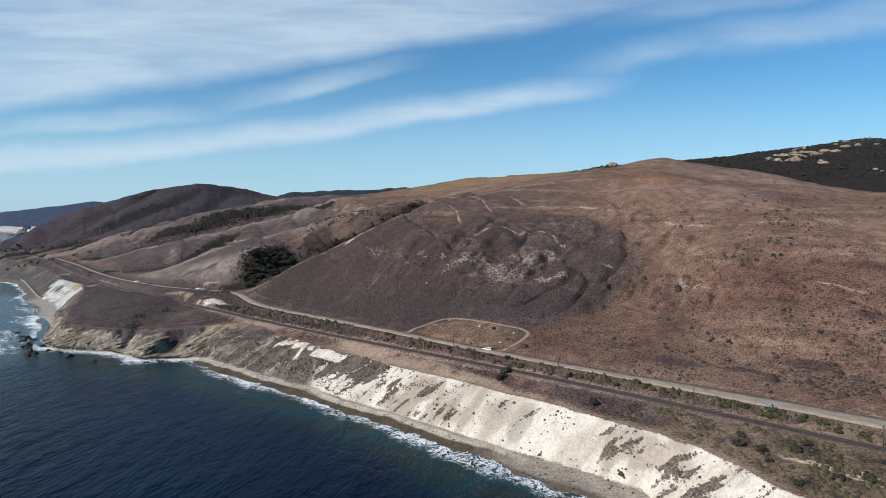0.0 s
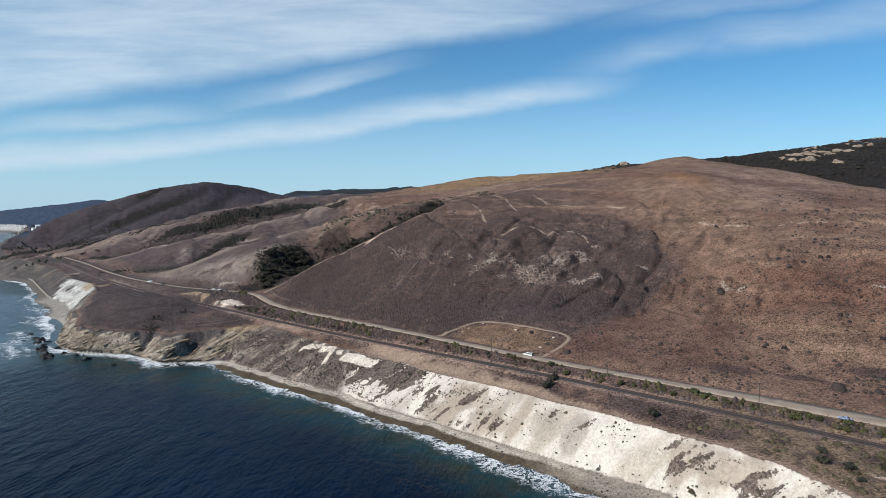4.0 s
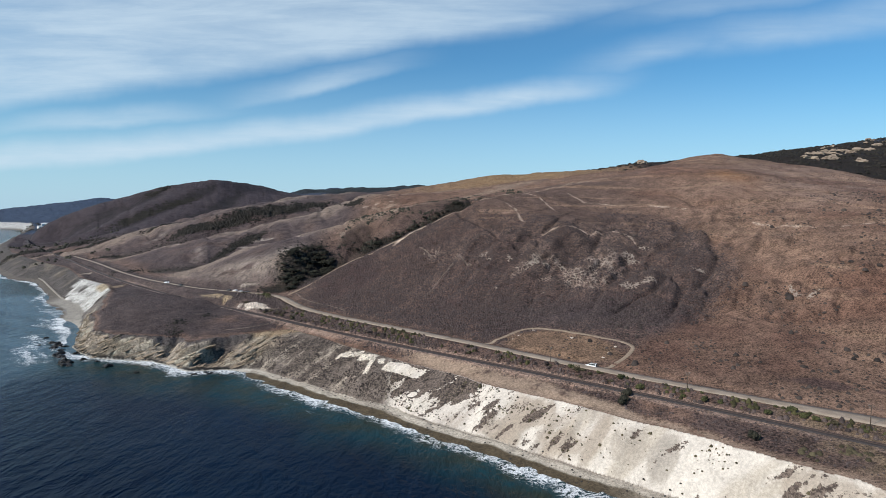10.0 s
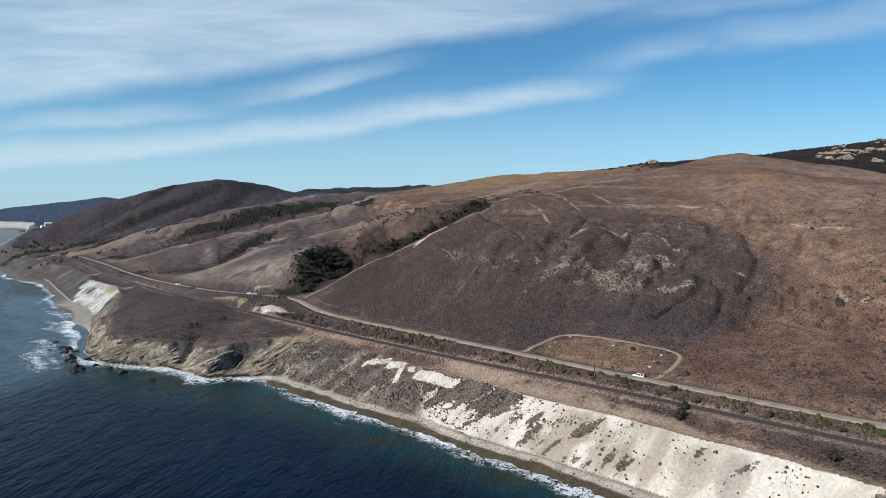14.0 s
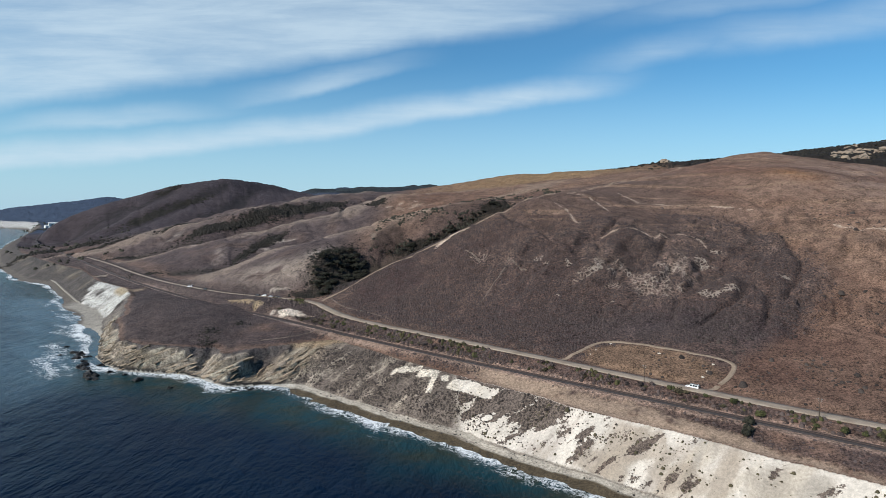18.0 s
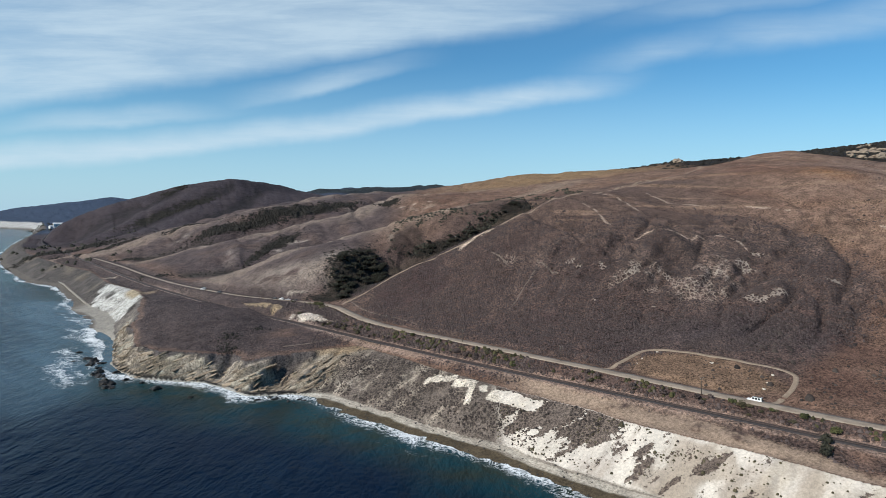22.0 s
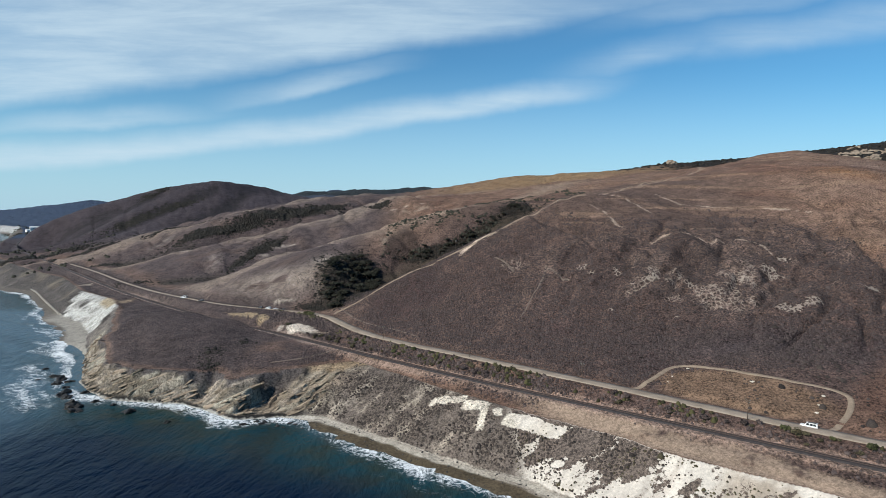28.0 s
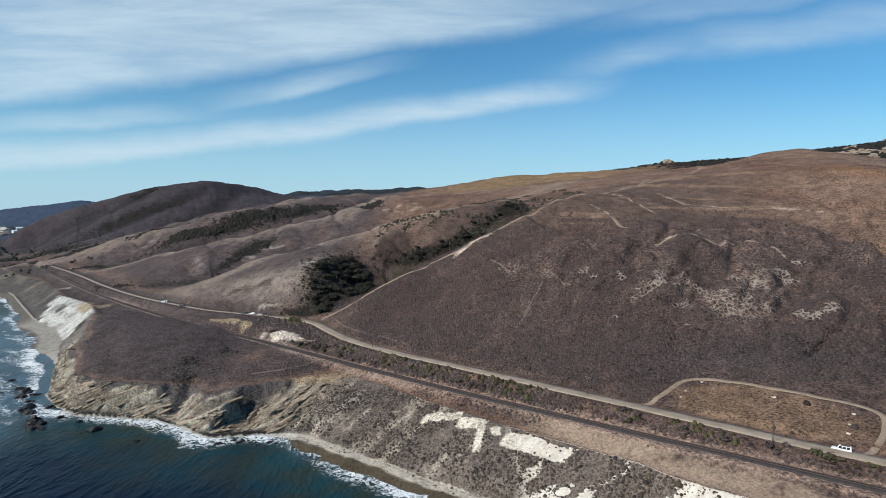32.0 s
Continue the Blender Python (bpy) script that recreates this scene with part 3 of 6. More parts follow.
    ledge = np.where(saw < 0.8, saw / 0.8, (1 - saw) / 0.2) * (0.55 + 0.45 * ripple(np.floor(beds) * 7.3, rise * 0.25, 1.7, 79))
    bump = np.sin(np.pi * np.clip(u, 0, 1)) ** 0.7
    scar = 1 - white_part - stony * (1 - white_part)
    face = rise + bump * (white_part * (runnels * 1.5 + ribs * 1.6 + 0.45 * rough(run + 2 * u, u * 3, 2.6, 2, 63)) + stony * (ledge * 4.6 - 2.2 + ribs * 3.4) + scar * (runnels * 1.6 + ribs * 2.0))
    cleft = near_line(x, y, [(-215, 405), (-209, 420), (-200, 446)], 45)
    face = face - np.minimum(15.0 * np.exp(-(np.where(cleft < 0, cleft / 1.6, cleft / 12.0)) ** 2), np.maximum(face - 1.2, 0)) * smooth(1.02, 0.75, u)
    cleft = near_line(x, y, [(-250, 422), (-244, 434), (-236, 446)], 45)
    face = face - np.minimum(7.0 * np.exp(-(np.where(cleft < 0, cleft / 1.5, cleft / 8.0)) ** 2), np.maximum(face - 1.2, 0)) * smooth(1.0, 0.7, u)
    beach = np.where(foot < 0, base + foot * (0.22 + 0.45 * stony - 0.10 * smooth(-372, -392, x) * smooth(720, 680, y) - 0.07 * smooth(5, 45, x)) + 0.5 * rough(x, y, 6, 3, 81), base)
    beach = np.maximum(beach, -9)
    h = np.where(brink > 0, hill, np.where(foot > 0, face, beach))
    blend = smooth(0, 6, brink)
    h = np.where(brink > 0, (top + 0.0) * (1 - blend) + hill * blend, h)
    if masks:
        return h, dict(foot=foot, brink=brink, rail=rail, road=road, u=u, white=white_part, run=run, runnels=runnels, ribs=ribs, inland=inland, gullies=gullies, ledge=ledge, stony=stony, beds=beds, washes=washes, washed=washed)
    return h


def polar_sheet(fine_from, fine_to, fine_step, coarse_step, radii):
    """A sheet of quads round one place: fine in one sector and coarser in the rest, closed at its middle."""
    angles = list(np.arange(fine_from, fine_to, fine_step)) + list(np.arange(fine_to, fine_from + 360, coarse_step))
    a = np.radians(np.array(angles))
    r = np.array(radii)
    x = MIDDLE[0] + r[:, None] * np.sin(a)[None]
    y = MIDDLE[1] + r[:, None] * np.cos(a)[None]
    rows, cols = len(r), len(a)
    i = np.arange(rows - 1)[:, None] * cols
    j = np.arange(cols)[None]
    k = (j + 1) % cols
    quads = np.stack([i + j, i + k, i + cols + k, i + cols + j], -1).reshape(-1, 4)[:, ::-1]
    return x.ravel(), y.ravel(), quads


def sheet_mesh(name, x, y, z, quads, layers=None):
    me = bpy.data.meshes.new(name)
    me.vertices.add(len(x))
    me.vertices.foreach_set("co", np.column_stack([x, y, z]).astype(np.float32).ravel())
    me.loops.add(quads.size)
    me.loops.foreach_set("vertex_index", quads.astype(np.int32).ravel())
    me.polygons.add(len(quads))
    me.polygons.foreach_set("loop_start", np.arange(0, quads.size, 4, dtype=np.int32))
    me.polygons.foreach_set("use_smooth", np.ones(len(quads), dtype=bool))
    me.update(calc_edges=True)
    for key, values in (layers or {}).items():
        if values.ndim == 2:
            layer = me.attributes.new(key, "FLOAT_COLOR", "POINT")
            layer.data.foreach_set("color", np.column_stack([values, np.ones(len(x))]).astype(np.float32).ravel())
        else:
            layer = me.attributes.new(key, "FLOAT", "POINT")
            layer.data.foreach_set("value", values.astype(np.float32))
    return me


MIDDLE = (-60.0, 70.0)



# ---------------------------------------------------------------- ground: one sheet from the sea bed to the far hills
def mixed(colour, other, amount):
    return colour + (np.array(other)[None] - colour) * np.clip(amount, 0, 1)[:, None]


def near_place(x, y, cx, cy, across, along=None, turn=0.0):
    """A soft round or oval patch in the plan, 1 in its middle."""
    along = along or across
    c, s = math.cos(radians(turn)), math.sin(radians(turn))
    u, v = (x - cx) * c + (y - cy) * s, (y - cy) * c - (x - cx) * s
    return np.exp(-(u / across) ** 2 - (v / along) ** 2)


GROVES = ((-360, 1096, 66, 19, 38), (-468, 1012, 28, 12, 35), (-425, 1030, 40, 9, 25), (-318, 848, 26, 9, 65), (-335, 800, 24, 6, 80), (-190, 960, 10, 14, 30), (-300, 1150, 26, 9, 50),
          (-186, 628, 18, 26, -8), (-178, 592, 19, 14, -10), (-196, 600, 10, 16, 0), (-128, 660, 18, 6, 0), (-100, 660, 22, 6, 0), (-72, 671, 18, 6, 30), (-36, 694, 14, 10, 0), (-204, 578, 18, 5, -10),
          (-788, 1468, 46, 15, 60), (-729, 1540, 40, 12, 50), (-783, 1126, 60, 14, 45), (-690, 1080, 40, 10, 40), (-440, 755, 16, 6, 0), (-572, 954, 10, 8, 30), (-540, 1094, 30, 9, 40),
          (-250, 1010, 22, 8, 50), (-245, 470, 7, 5, 30), (-242, 455, 6, 5, 60), (-231, 488, 4, 4, 0), (-820, 1612, 26, 12, 50))
# where pale ground shows through the brush: place, half widths, turn
VEINED = ((-8, 482, 22, 13, -25), (14, 458, 26, 17, -30), (45, 440, 26, 17, -35), (75, 425, 20, 13, -35), (88, 460, 24, 10, -20), (62, 453, 14, 9, 0), (104, 436, 14, 9, 0), (110, 405, 18, 8, -35), (-60, 520, 14, 8, -20))
CHIPPED = ((-18, 491, 5, 4, 0), (-15, 482, 6, 4, -40), (0, 478, 3, 6, 10), (14, 462, 7, 4, 0), (35, 453, 8, 2.5, -30), (48, 432, 5, 5, 0), (64, 451, 6, 3, 0), (86, 456, 9, 3, -15), (72, 419, 8, 4, -30), (83, 420, 7, 4, 0), (82, 461, 6, 3, 0), (18, 430, 3, 1.5, 0), (-13, 446, 2, 1.5, 0),
           (157, 383, 3, 6, 10), (164, 376, 6, 2, 30), (216, 326, 10, 2, -45), (96, 467, 6, 2.5, -40), (189, 315, 4, 2, 0), (-68, 566, 6, 3, 20), (120, 428, 8, 3, -20))



PALE_LINES = (((6, 568), (12, 554), (14, 534), (17, 521)), ((32, 601), (39, 586), (41, 562), (45, 546)), ((68, 608), (75, 591), (77, 574), (94, 565), (108, 554), (126, 546), (150, 530)), ((27, 497), (34, 499), (40, 497), (48, 500), (56, 500), (61, 493)),
              ((63, 491), (71, 495), (81, 488), (88, 483), (92, 473)), ((211, 330), (221, 320), (226, 314)), ((-310, 840), (-301, 852), (-287, 852)), ((-321, 809), (-311, 816)),
              ((-176, 931), (-142, 944), (-127, 940)), ((180, 475), (199, 455), (216, 438), (249, 430)))


def near_block(x, y, cx, cy, across, along, turn=0.0):
    """A patch like near_place, but with squarer corners."""
    c, s = math.cos(radians(turn)), math.sin(radians(turn))
    u, v = (x - cx) * c + (y - cy) * s, (y - cy) * c - (x - cx) * s
    return np.exp(-(u / across) ** 6 - (v / along) ** 6)


# bare cuts in the seaward slope
CUTS = ((-109, 391, 5, 2.6, -25), (-100, 388, 4, 2, -20), (-93, 379, 7, 3.2, -32), (-91, 368, 1.8, 6, -15), (-84, 370, 2, 2.4, 0), (-75, 361, 8.5, 3.8, -36), (-64, 352.5, 5.5, 3.0, -40))


def grove_field(x, y, mid):
    return smooth(0.26, 0.42, sum(near_place(x, y, *g) for g in GROVES) + 0.28 * mid)


def land_cover(x, y, z, k):
    """The colour of what grows or lies at each place, with some haze and shade put into it, and how much of it is
    brush.
    """
    big, mid, small = rough(x, y, 90, 4, 101), rough(x, y, 22, 4, 113), rough(x, y, 6, 3, 127)
    grass = np.tile(np.array([0.178, 0.120, 0.090]), (len(x), 1))
    colour = mixed(grass, (0.215, 0.150, 0.112), smooth(-0.3, 0.6, big + 0.3 * mid))
    colour = mixed(colour, (0.130, 0.080, 0.062), 0.7 * smooth(0.0, 0.7, 0.7 * mid - 0.8 * big))
    dusk = near_place(x, y, 116, 291, 15, 6, -35) + near_place(x, y, 142, 277, 10, 4, -30) + near_place(x, y, 173, 273, 14, 5, -30) + near_place(x, y, 242, 334, 16, 7, -30) + near_place(x, y, 218, 296, 14, 5, -35)
    colour = mixed(colour, (0.085, 0.060, 0.056), smooth(0.35, 0.7, dusk + 0.3 * mid + 0.25 * small) * 0.9)
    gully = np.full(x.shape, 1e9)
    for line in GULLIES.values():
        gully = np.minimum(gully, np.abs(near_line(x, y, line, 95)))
    # brush on the lower face of the main hill
    main = smooth(14, -12, x - np.minimum(50 + 1.27 * (y - 345), 140) + 10 * mid + 8 * big) * smooth(112, 80, z + 14 * mid + 8 * big) * smooth(25.5, 27.5, z) * smooth(4.6, 7.5, k["road"] + mid) * smooth(640, 560, y) * smooth(-200, -150, x)
    brush = main
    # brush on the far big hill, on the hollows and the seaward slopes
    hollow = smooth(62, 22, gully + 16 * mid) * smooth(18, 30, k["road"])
    brush = np.maximum(brush, hollow)
    bench = smooth(2, 7, k["brink"] + 3 * mid) * smooth(-2, -9, k["road"] + 2 * mid)
    brush = np.maximum(brush, bench * smooth(-0.5, 0.1, mid + 0.3 * big + 0.2))
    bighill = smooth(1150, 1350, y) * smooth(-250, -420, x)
    brush = np.maximum(brush, bighill * (0.6 + 0.4 * smooth(-0.3, 0.3, mid)))
    upper = smooth(75, 100, z + 8 * mid) * smooth(190, 90, x + 14 * mid) * smooth(-190, -150, x) * smooth(760, 700, y)
    colour = mixed(colour, (0.122, 0.090, 0.076), upper * 0.85)
    colour = mixed(colour, (0.088, 0.068, 0.063), brush * 0.92)
    colour = mixed(colour, (0.060, 0.043, 0.045), main * smooth(0.0, 0.5, 0.8 * rough(x, y, 45, 3, 109) + 0.4 * mid) * 0.7)
    colour = mixed(colour, (0.128, 0.098, 0.084), main * smooth(0.05, 0.5, 0.8 * rough(x + y, x - y, 60, 3, 107) + 0.3 * mid) * 0.55)
    colour = mixed(colour, (0.170, 0.135, 0.118), k["washed"] * main * smooth(0.0, 0.5, mid + 0.4 * big + 0.3) * smooth(400, 425, y) * 0.6)
    colour = mixed(colour, (0.062, 0.058, 0.064), main * near_place(x, y, 40, 392, 60, 16, -22) * 0.7)
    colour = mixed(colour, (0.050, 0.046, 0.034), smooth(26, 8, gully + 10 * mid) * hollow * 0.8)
    # left-hand spurs: darker burnt grass; evergreen groves in known hollows; the big hill's brush further down, with
    # shade put into its colour
    colour = mixed(colour, (0.092, 0.073, 0.070), smooth(-150, -200, x) * smooth(28, 36, z) * (0.55 + 0.33 * smooth(-0.4, 0.3, mid + 0.6 * big)))
    grove = grove_field(x, y, mid)
    brush = np.maximum(brush, grove)
    # golden grass on the high rounded hill, pale ground on the shoulder and on the spurs
    gold = near_place(x, y, 140, 1330, 260, 330) * smooth(0.2, 0.5, near_place(x, y, 140, 1330, 260, 330))
    colour = mixed(colour, (0.26, 0.185, 0.105), gold)
    spur = np.zeros(x.shape)
    for key in ("white_spur", "notch_spur", "grove_spur"):
        spur = np.maximum(spur, smooth(52, 8, np.abs(near_line(x, y, CRESTS[key], 80)) + 20 * mid))
    colour = mixed(colour, (0.270, 0.212, 0.165), spur * (1 - hollow) * 0.9 * smooth(-0.7, 0.1, mid + 0.4 * big + 0.2))
    colour = mixed(colour, (0.028, 0.024, 0.020), grove * 0.97)
    tan = near_place(x, y, 300, 610, 95, 60, 20) + 0.8 * near_place(x, y, 280, 555, 75, 32, 5) + 0.7 * near_place(x, y, 250, 500, 30, 16, 20)
    colour = mixed(colour, (0.285, 0.215, 0.175), np.clip(tan, 0, 1) * smooth(-0.8, 0.2, mid + 0.3 * small) * 0.85)
    colour = mixed(colour, (0.27, 0.15, 0.075), near_place(x, y, 206, 578, 16, 30, 20) * 0.8)
    lines = rough(z * 4.2 + 14 * rough(x, y, 70, 2, 161), (x - y) * 0.06, 9, 3, 163)
    terrace = smooth(0.15, 0.4, lines) * smooth(120, 170, x + 20 * mid) * (y < 900)
    terrace = np.maximum(terrace, smooth(0.15, 0.4, lines) * smooth(85, 100, z) * smooth(560, 480, x) * (y < 800) * (x > -20))
    colour = mixed(colour, (0.27, 0.195, 0.14), terrace * 0.62)
    rust = smooth(0.05, 0.45, rough(x + 0.6 * y, y, 70, 3, 167)) * smooth(100, 150, x) * (y < 760)
    colour = mixed(colour, (0.125, 0.070, 0.052), rust * 0.55)
    # big hill greyed towards purple: distance haze mixed into its brush colour
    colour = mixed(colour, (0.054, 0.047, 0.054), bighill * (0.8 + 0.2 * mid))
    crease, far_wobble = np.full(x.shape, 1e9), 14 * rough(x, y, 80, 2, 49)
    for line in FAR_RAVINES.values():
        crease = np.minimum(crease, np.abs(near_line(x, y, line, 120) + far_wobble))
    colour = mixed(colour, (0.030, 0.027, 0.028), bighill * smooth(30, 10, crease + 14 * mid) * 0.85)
    # shaded east flank of the big hill, laid on as a darker colour
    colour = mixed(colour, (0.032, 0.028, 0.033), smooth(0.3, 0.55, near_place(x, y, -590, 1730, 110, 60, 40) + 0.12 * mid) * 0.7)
    flat = smooth(0.35, 0.6, near_place(x, y, 14, 358, 40, 19, -42) + 0.1 * mid) * smooth(4.5, 6, k["road"])
    colour = mixed(colour, (0.205, 0.145, 0.100), flat)
    brush = brush * (1 - flat)
    shoulder = smooth(6.5, 4.5, np.abs(k["rail"]) + 0.8 * small + 2.0 * smooth(-205, -250, x)) * (y < 900)
    colour = mixed(colour, (0.290, 0.225, 0.185), shoulder * 0.85)
    # chaparral with bare rock on the high ridge
    chaparral = smooth(1050, 1300, y - 0.1 * x + 60 * mid) * smooth(250, 330, x - 0.02 * y) * (1 - np.clip(gold * 1.5, 0, 1))
    chaparral = np.maximum(chaparral, smooth(2, 30, -line_distance(x, y, CRESTS["hill_edge"])[0] + 14 * mid) * smooth(302, 330, x + 0.25 * (y - 770)) * smooth(900, 700, y))
    chaparral = np.maximum(chaparral, smooth(320, 360, x) * smooth(690, 760, y) * (1 - np.clip(gold * 1.5, 0, 1)))
    colour = mixed(colour, (0.024, 0.022, 0.020), chaparral)
    # far land tinted blue: aerial haze put into the base colour
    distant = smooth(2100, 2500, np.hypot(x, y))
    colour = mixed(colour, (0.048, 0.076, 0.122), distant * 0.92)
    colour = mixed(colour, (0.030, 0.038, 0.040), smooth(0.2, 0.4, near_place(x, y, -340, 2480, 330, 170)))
    brush = np.maximum(brush, chaparral)
    # bare pale shale, in speckles on the brush-clad face
    chip_place = 0.58 * np.clip(sum(near_place(x, y, *p) for p in VEINED), 0, 1) * smooth(-0.10, 0.45, mid + 0.3 * big + 0.8 * small)
    chip_place = np.maximum(chip_place, 0.95 * smooth(0.35, 0.9, np.clip(sum(near_place(x, y, *p) for p in CHIPPED), 0, 1) + 0.4 * small))
    chips = np.zeros(x.shape)
    for line in PALE_LINES:
        d = np.abs(near_line(x, y, line, 10) + 1.1 * mid + 0.6 * small)
        chips = np.maximum(chips, np.exp(-(d / 1.0) ** 2) + 0.85 * small * (d < 4))
    chips = smooth(0.50, 0.85, chips)
    colour = mixed(colour, (0.40, 0.335, 0.27), chips * 0.9)
    brush = brush * (1 - chips)
    tan_slope = near_place(x, y, -248, 618, 44, 17, -25) + 0.8 * near_place(x, y, -206, 632, 14, 20, 10)
    colour = mixed(colour, (0.285, 0.235, 0.190), np.clip(tan_slope * 1.4, 0, 1) * smooth(-0.8, 0.0, mid + 0.4 * small) * 0.9)
    bare = sum(w * near_place(x, y, *p) for w, p in ((0.9, (-205, 634, 8, 11, 10)), (0.5, (-232, 609, 16, 4, -20)), (0.9, (-300, 848, 14, 4, 30)), (0.7, (-316, 812, 9, 4, 30)), (0.4, (-366, 796, 7, 26, 15)), (0.6, (-470, 925, 36, 7, -20)),
               (0.7, (-528, 1020, 8, 22, -20)), (0.7, (-450, 1052, 5, 16, 10)), (0.7, (-290, 1132, 18, 6, -35)), (0.6, (-135, 925, 26, 8, 0)), (0.7, (-160, 692, 4, 16, 0)), (0.5, (-110, 720, 40, 16, 10)), (0.8, (-448, 1052, 5, 14, 0)), (0.45, (-340, 960, 40, 12, 20)), (0.4, (-60, 760, 40, 12, 20))))
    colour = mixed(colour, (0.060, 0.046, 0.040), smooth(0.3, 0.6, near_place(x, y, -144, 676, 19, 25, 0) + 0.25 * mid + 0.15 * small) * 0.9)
    ridge_line = [(-60, 573), (-29, 587), (-5, 599), (21, 612), (70, 646), (140, 720), (215, 845), (262, 960)]
    crest_soil = np.exp(-(near_line(x, y, ridge_line, 12) / 3.0) ** 2) * smooth(-66, -58, x) * (x < 262)
    colour = mixed(colour, (0.33, 0.265, 0.205), crest_soil * 0.85)
    wedge = smooth(4.6, 2.6, np.abs(near_line(x, y, [(-93, 559), (-86, 564), (-78, 570), (-68, 574)], 12) + 1.2 * small)) * smooth(-96, -90, x)
    colour = mixed(colour, (0.58, 0.50, 0.41), wedge)
    brush = brush * (1 - wedge)
    colour = mixed(colour, (0.42, 0.36, 0.29), np.clip(bare, 0, 1) * smooth(-0.25, 0.30, small + 0.7 * mid))
    near_bench = bench * smooth(70, 100, x) * smooth(330, 280, y)
    colour = mixed(colour, (0.205, 0.162, 0.112), near_bench * smooth(-0.5, 0.2, small + 0.5 * mid) * 0.9)
    brush = brush * (1 - 0.65 * near_bench)
    # seaward strip: dead grass along the brink, then the faces
    colour = mixed(colour, (0.080, 0.064, 0.060), smooth(-212, -232, x) * smooth(2, 5, k["brink"]) * smooth(16, 8, k["road"] + 3 * mid) * smooth(2.8, 4.4, np.abs(k["rail"]) + 0.6 * small) * (y < 1000) * 0.85)
    rim = smooth(0, 1.0, k["brink"]) * smooth(13, 8, k["brink"] + 3.5 * mid + 7 * smooth(24, 34, x)) * smooth(-85, -50, x) * smooth(118, 95, x)
    colour = mixed(colour, (0.330, 0.266, 0.203), rim * smooth(-0.75, -0.25, small + 0.6 * mid) * 0.92)
    brush = brush * (1 - rim)
    face = (k["foot"] > 0) & (k["brink"] < 0)
    streak = rough(k["run"] + 9 * k["u"], k["u"] * 4, 9, 4, 181)
    shale = mixed(np.tile(np.array([0.750, 0.670, 0.570]), (len(x), 1)), (0.64, 0.565, 0.485), smooth(0.1, 0.6, streak + 0.4 * small))
    slant = k["run"] + 15 * k["u"]
    zones = rough(k["run"], k["u"] * 8, 34, 2, 193)
    patch = 0.95 * rough(slant, k["u"] * 8, 5.5, 4, 187, 0.62) + 0.30 * zones - 0.15 - 0.15 * smooth(0.35, 0.05, k["u"])
    scrubby = sum(near_place(x, y, *p) for p in ((-8, 296, 11, 4, -40), (15, 273, 9, 3.2, 40), (-10, 298, 7, 4.5, -50), (-1, 294, 2.4, 4, -30), (-24, 292, 7, 3, 30), (66, 225, 6, 5, 0), (74, 218, 6, 5, -45), (84, 206, 10, 5, -60), (-24, 298, 9, 4, -40), (2, 277, 9, 4, -40)))
    patch = patch + 0.34 * np.clip(scrubby, 0, 1) + smooth(-18, -48, x) * smooth(0.30, 0.62, k["u"] + 0.12 * mid) * 0.55 - 0.4 * near_place(x, y, 52, 244, 9, 30)
    tan_streak = smooth(0.15, 0.45, rough(k["run"] * 0.8 + 10 * k["u"], k["u"] * 3, 11, 3, 189))
    shale = mixed(shale, (0.50, 0.42, 0.32), tan_streak * 0.6)
    # grey-tan streaks: staining, plus the shading of flutes put into the colour
    flute = rough(k["run"] + 5 * k["u"], k["u"] * 5, 2.4, 3, 203, 0.6)
    shale = mixed(shale, (0.47, 0.41, 0.345), smooth(0.15, 0.6, flute + 0.5 * streak) * 0.5)
    shale = mixed(shale, (0.42, 0.365, 0.30), smooth(0.35, 0.55, near_place(x, y, 34, 254, 6, 9, -38) + 0.15 * small) * 0.8)
    shale = mixed(shale, (0.45, 0.385, 0.31), smooth(0.05, 0.5, near_place(x, y, -18, 294, 12, 8, -38) + near_place(x, y, 24, 263, 9, 9, 0) - 0.4 + 0.5 * small) * 0.8)
    shale = mixed(shale, (0.40, 0.325, 0.25), smooth(0.15, 0.7, scrubby + 0.5 * streak + 0.25 * small) * 0.75)
    slope = mixed(np.tile(np.array([0.165, 0.133, 0.110]), (len(x), 1)), (0.37, 0.31, 0.245), smooth(0.12, 0.5, streak + small * 0.6))
    slip = smooth(0.0, 0.06, np.clip(sum(near_block(x, y, *p) for p in CUTS), 0, 1) - 0.42 - 0.75 * np.maximum(rough(slant, k["u"] * 5, 3.5, 3, 199), 0) * smooth(0.85, 0.35, k["u"]))
    rock = mixed(np.tile(np.array([0.40, 0.31, 0.225]), (len(x), 1)), (0.20, 0.15, 0.10), smooth(0, 0.35, streak + 0.3 * small))
    layer = ripple(np.floor(k["beds"]) * 3.7, k["u"] * 0.8, 1.0, 191)
    rock = mixed(rock, (0.43, 0.36, 0.26), smooth(0.0, 0.6, layer))
    # ledge recesses darkened in the colour, to deepen their shade
    rock = mixed(rock, (0.115, 0.095, 0.075), smooth(0.35, 0.0, k["ledge"]) * 0.8)
    rock = mixed(rock, (0.030, 0.026, 0.022), smooth(0.16, 0.05, k["u"] + 0.06 * small))
    stone = k["stony"] * smooth(1.0, 0.86, k["u"] + 0.12 * mid)
    slope = slope + (rock - slope) * stone[:, None]
    ragged = smooth(0.66, 0.84, k["u"] + 0.45 * mid + 0.22 * small) * k["stony"]
    slope = mixed(slope, (0.098, 0.078, 0.070), ragged * 0.9)
    west = smooth(-425, -455, x - 0.3 * (y - 680))
    slope = mixed(slope, (0.090, 0.074, 0.064), west * smooth(-0.4, 0.1, streak + 0.3) * 0.92)
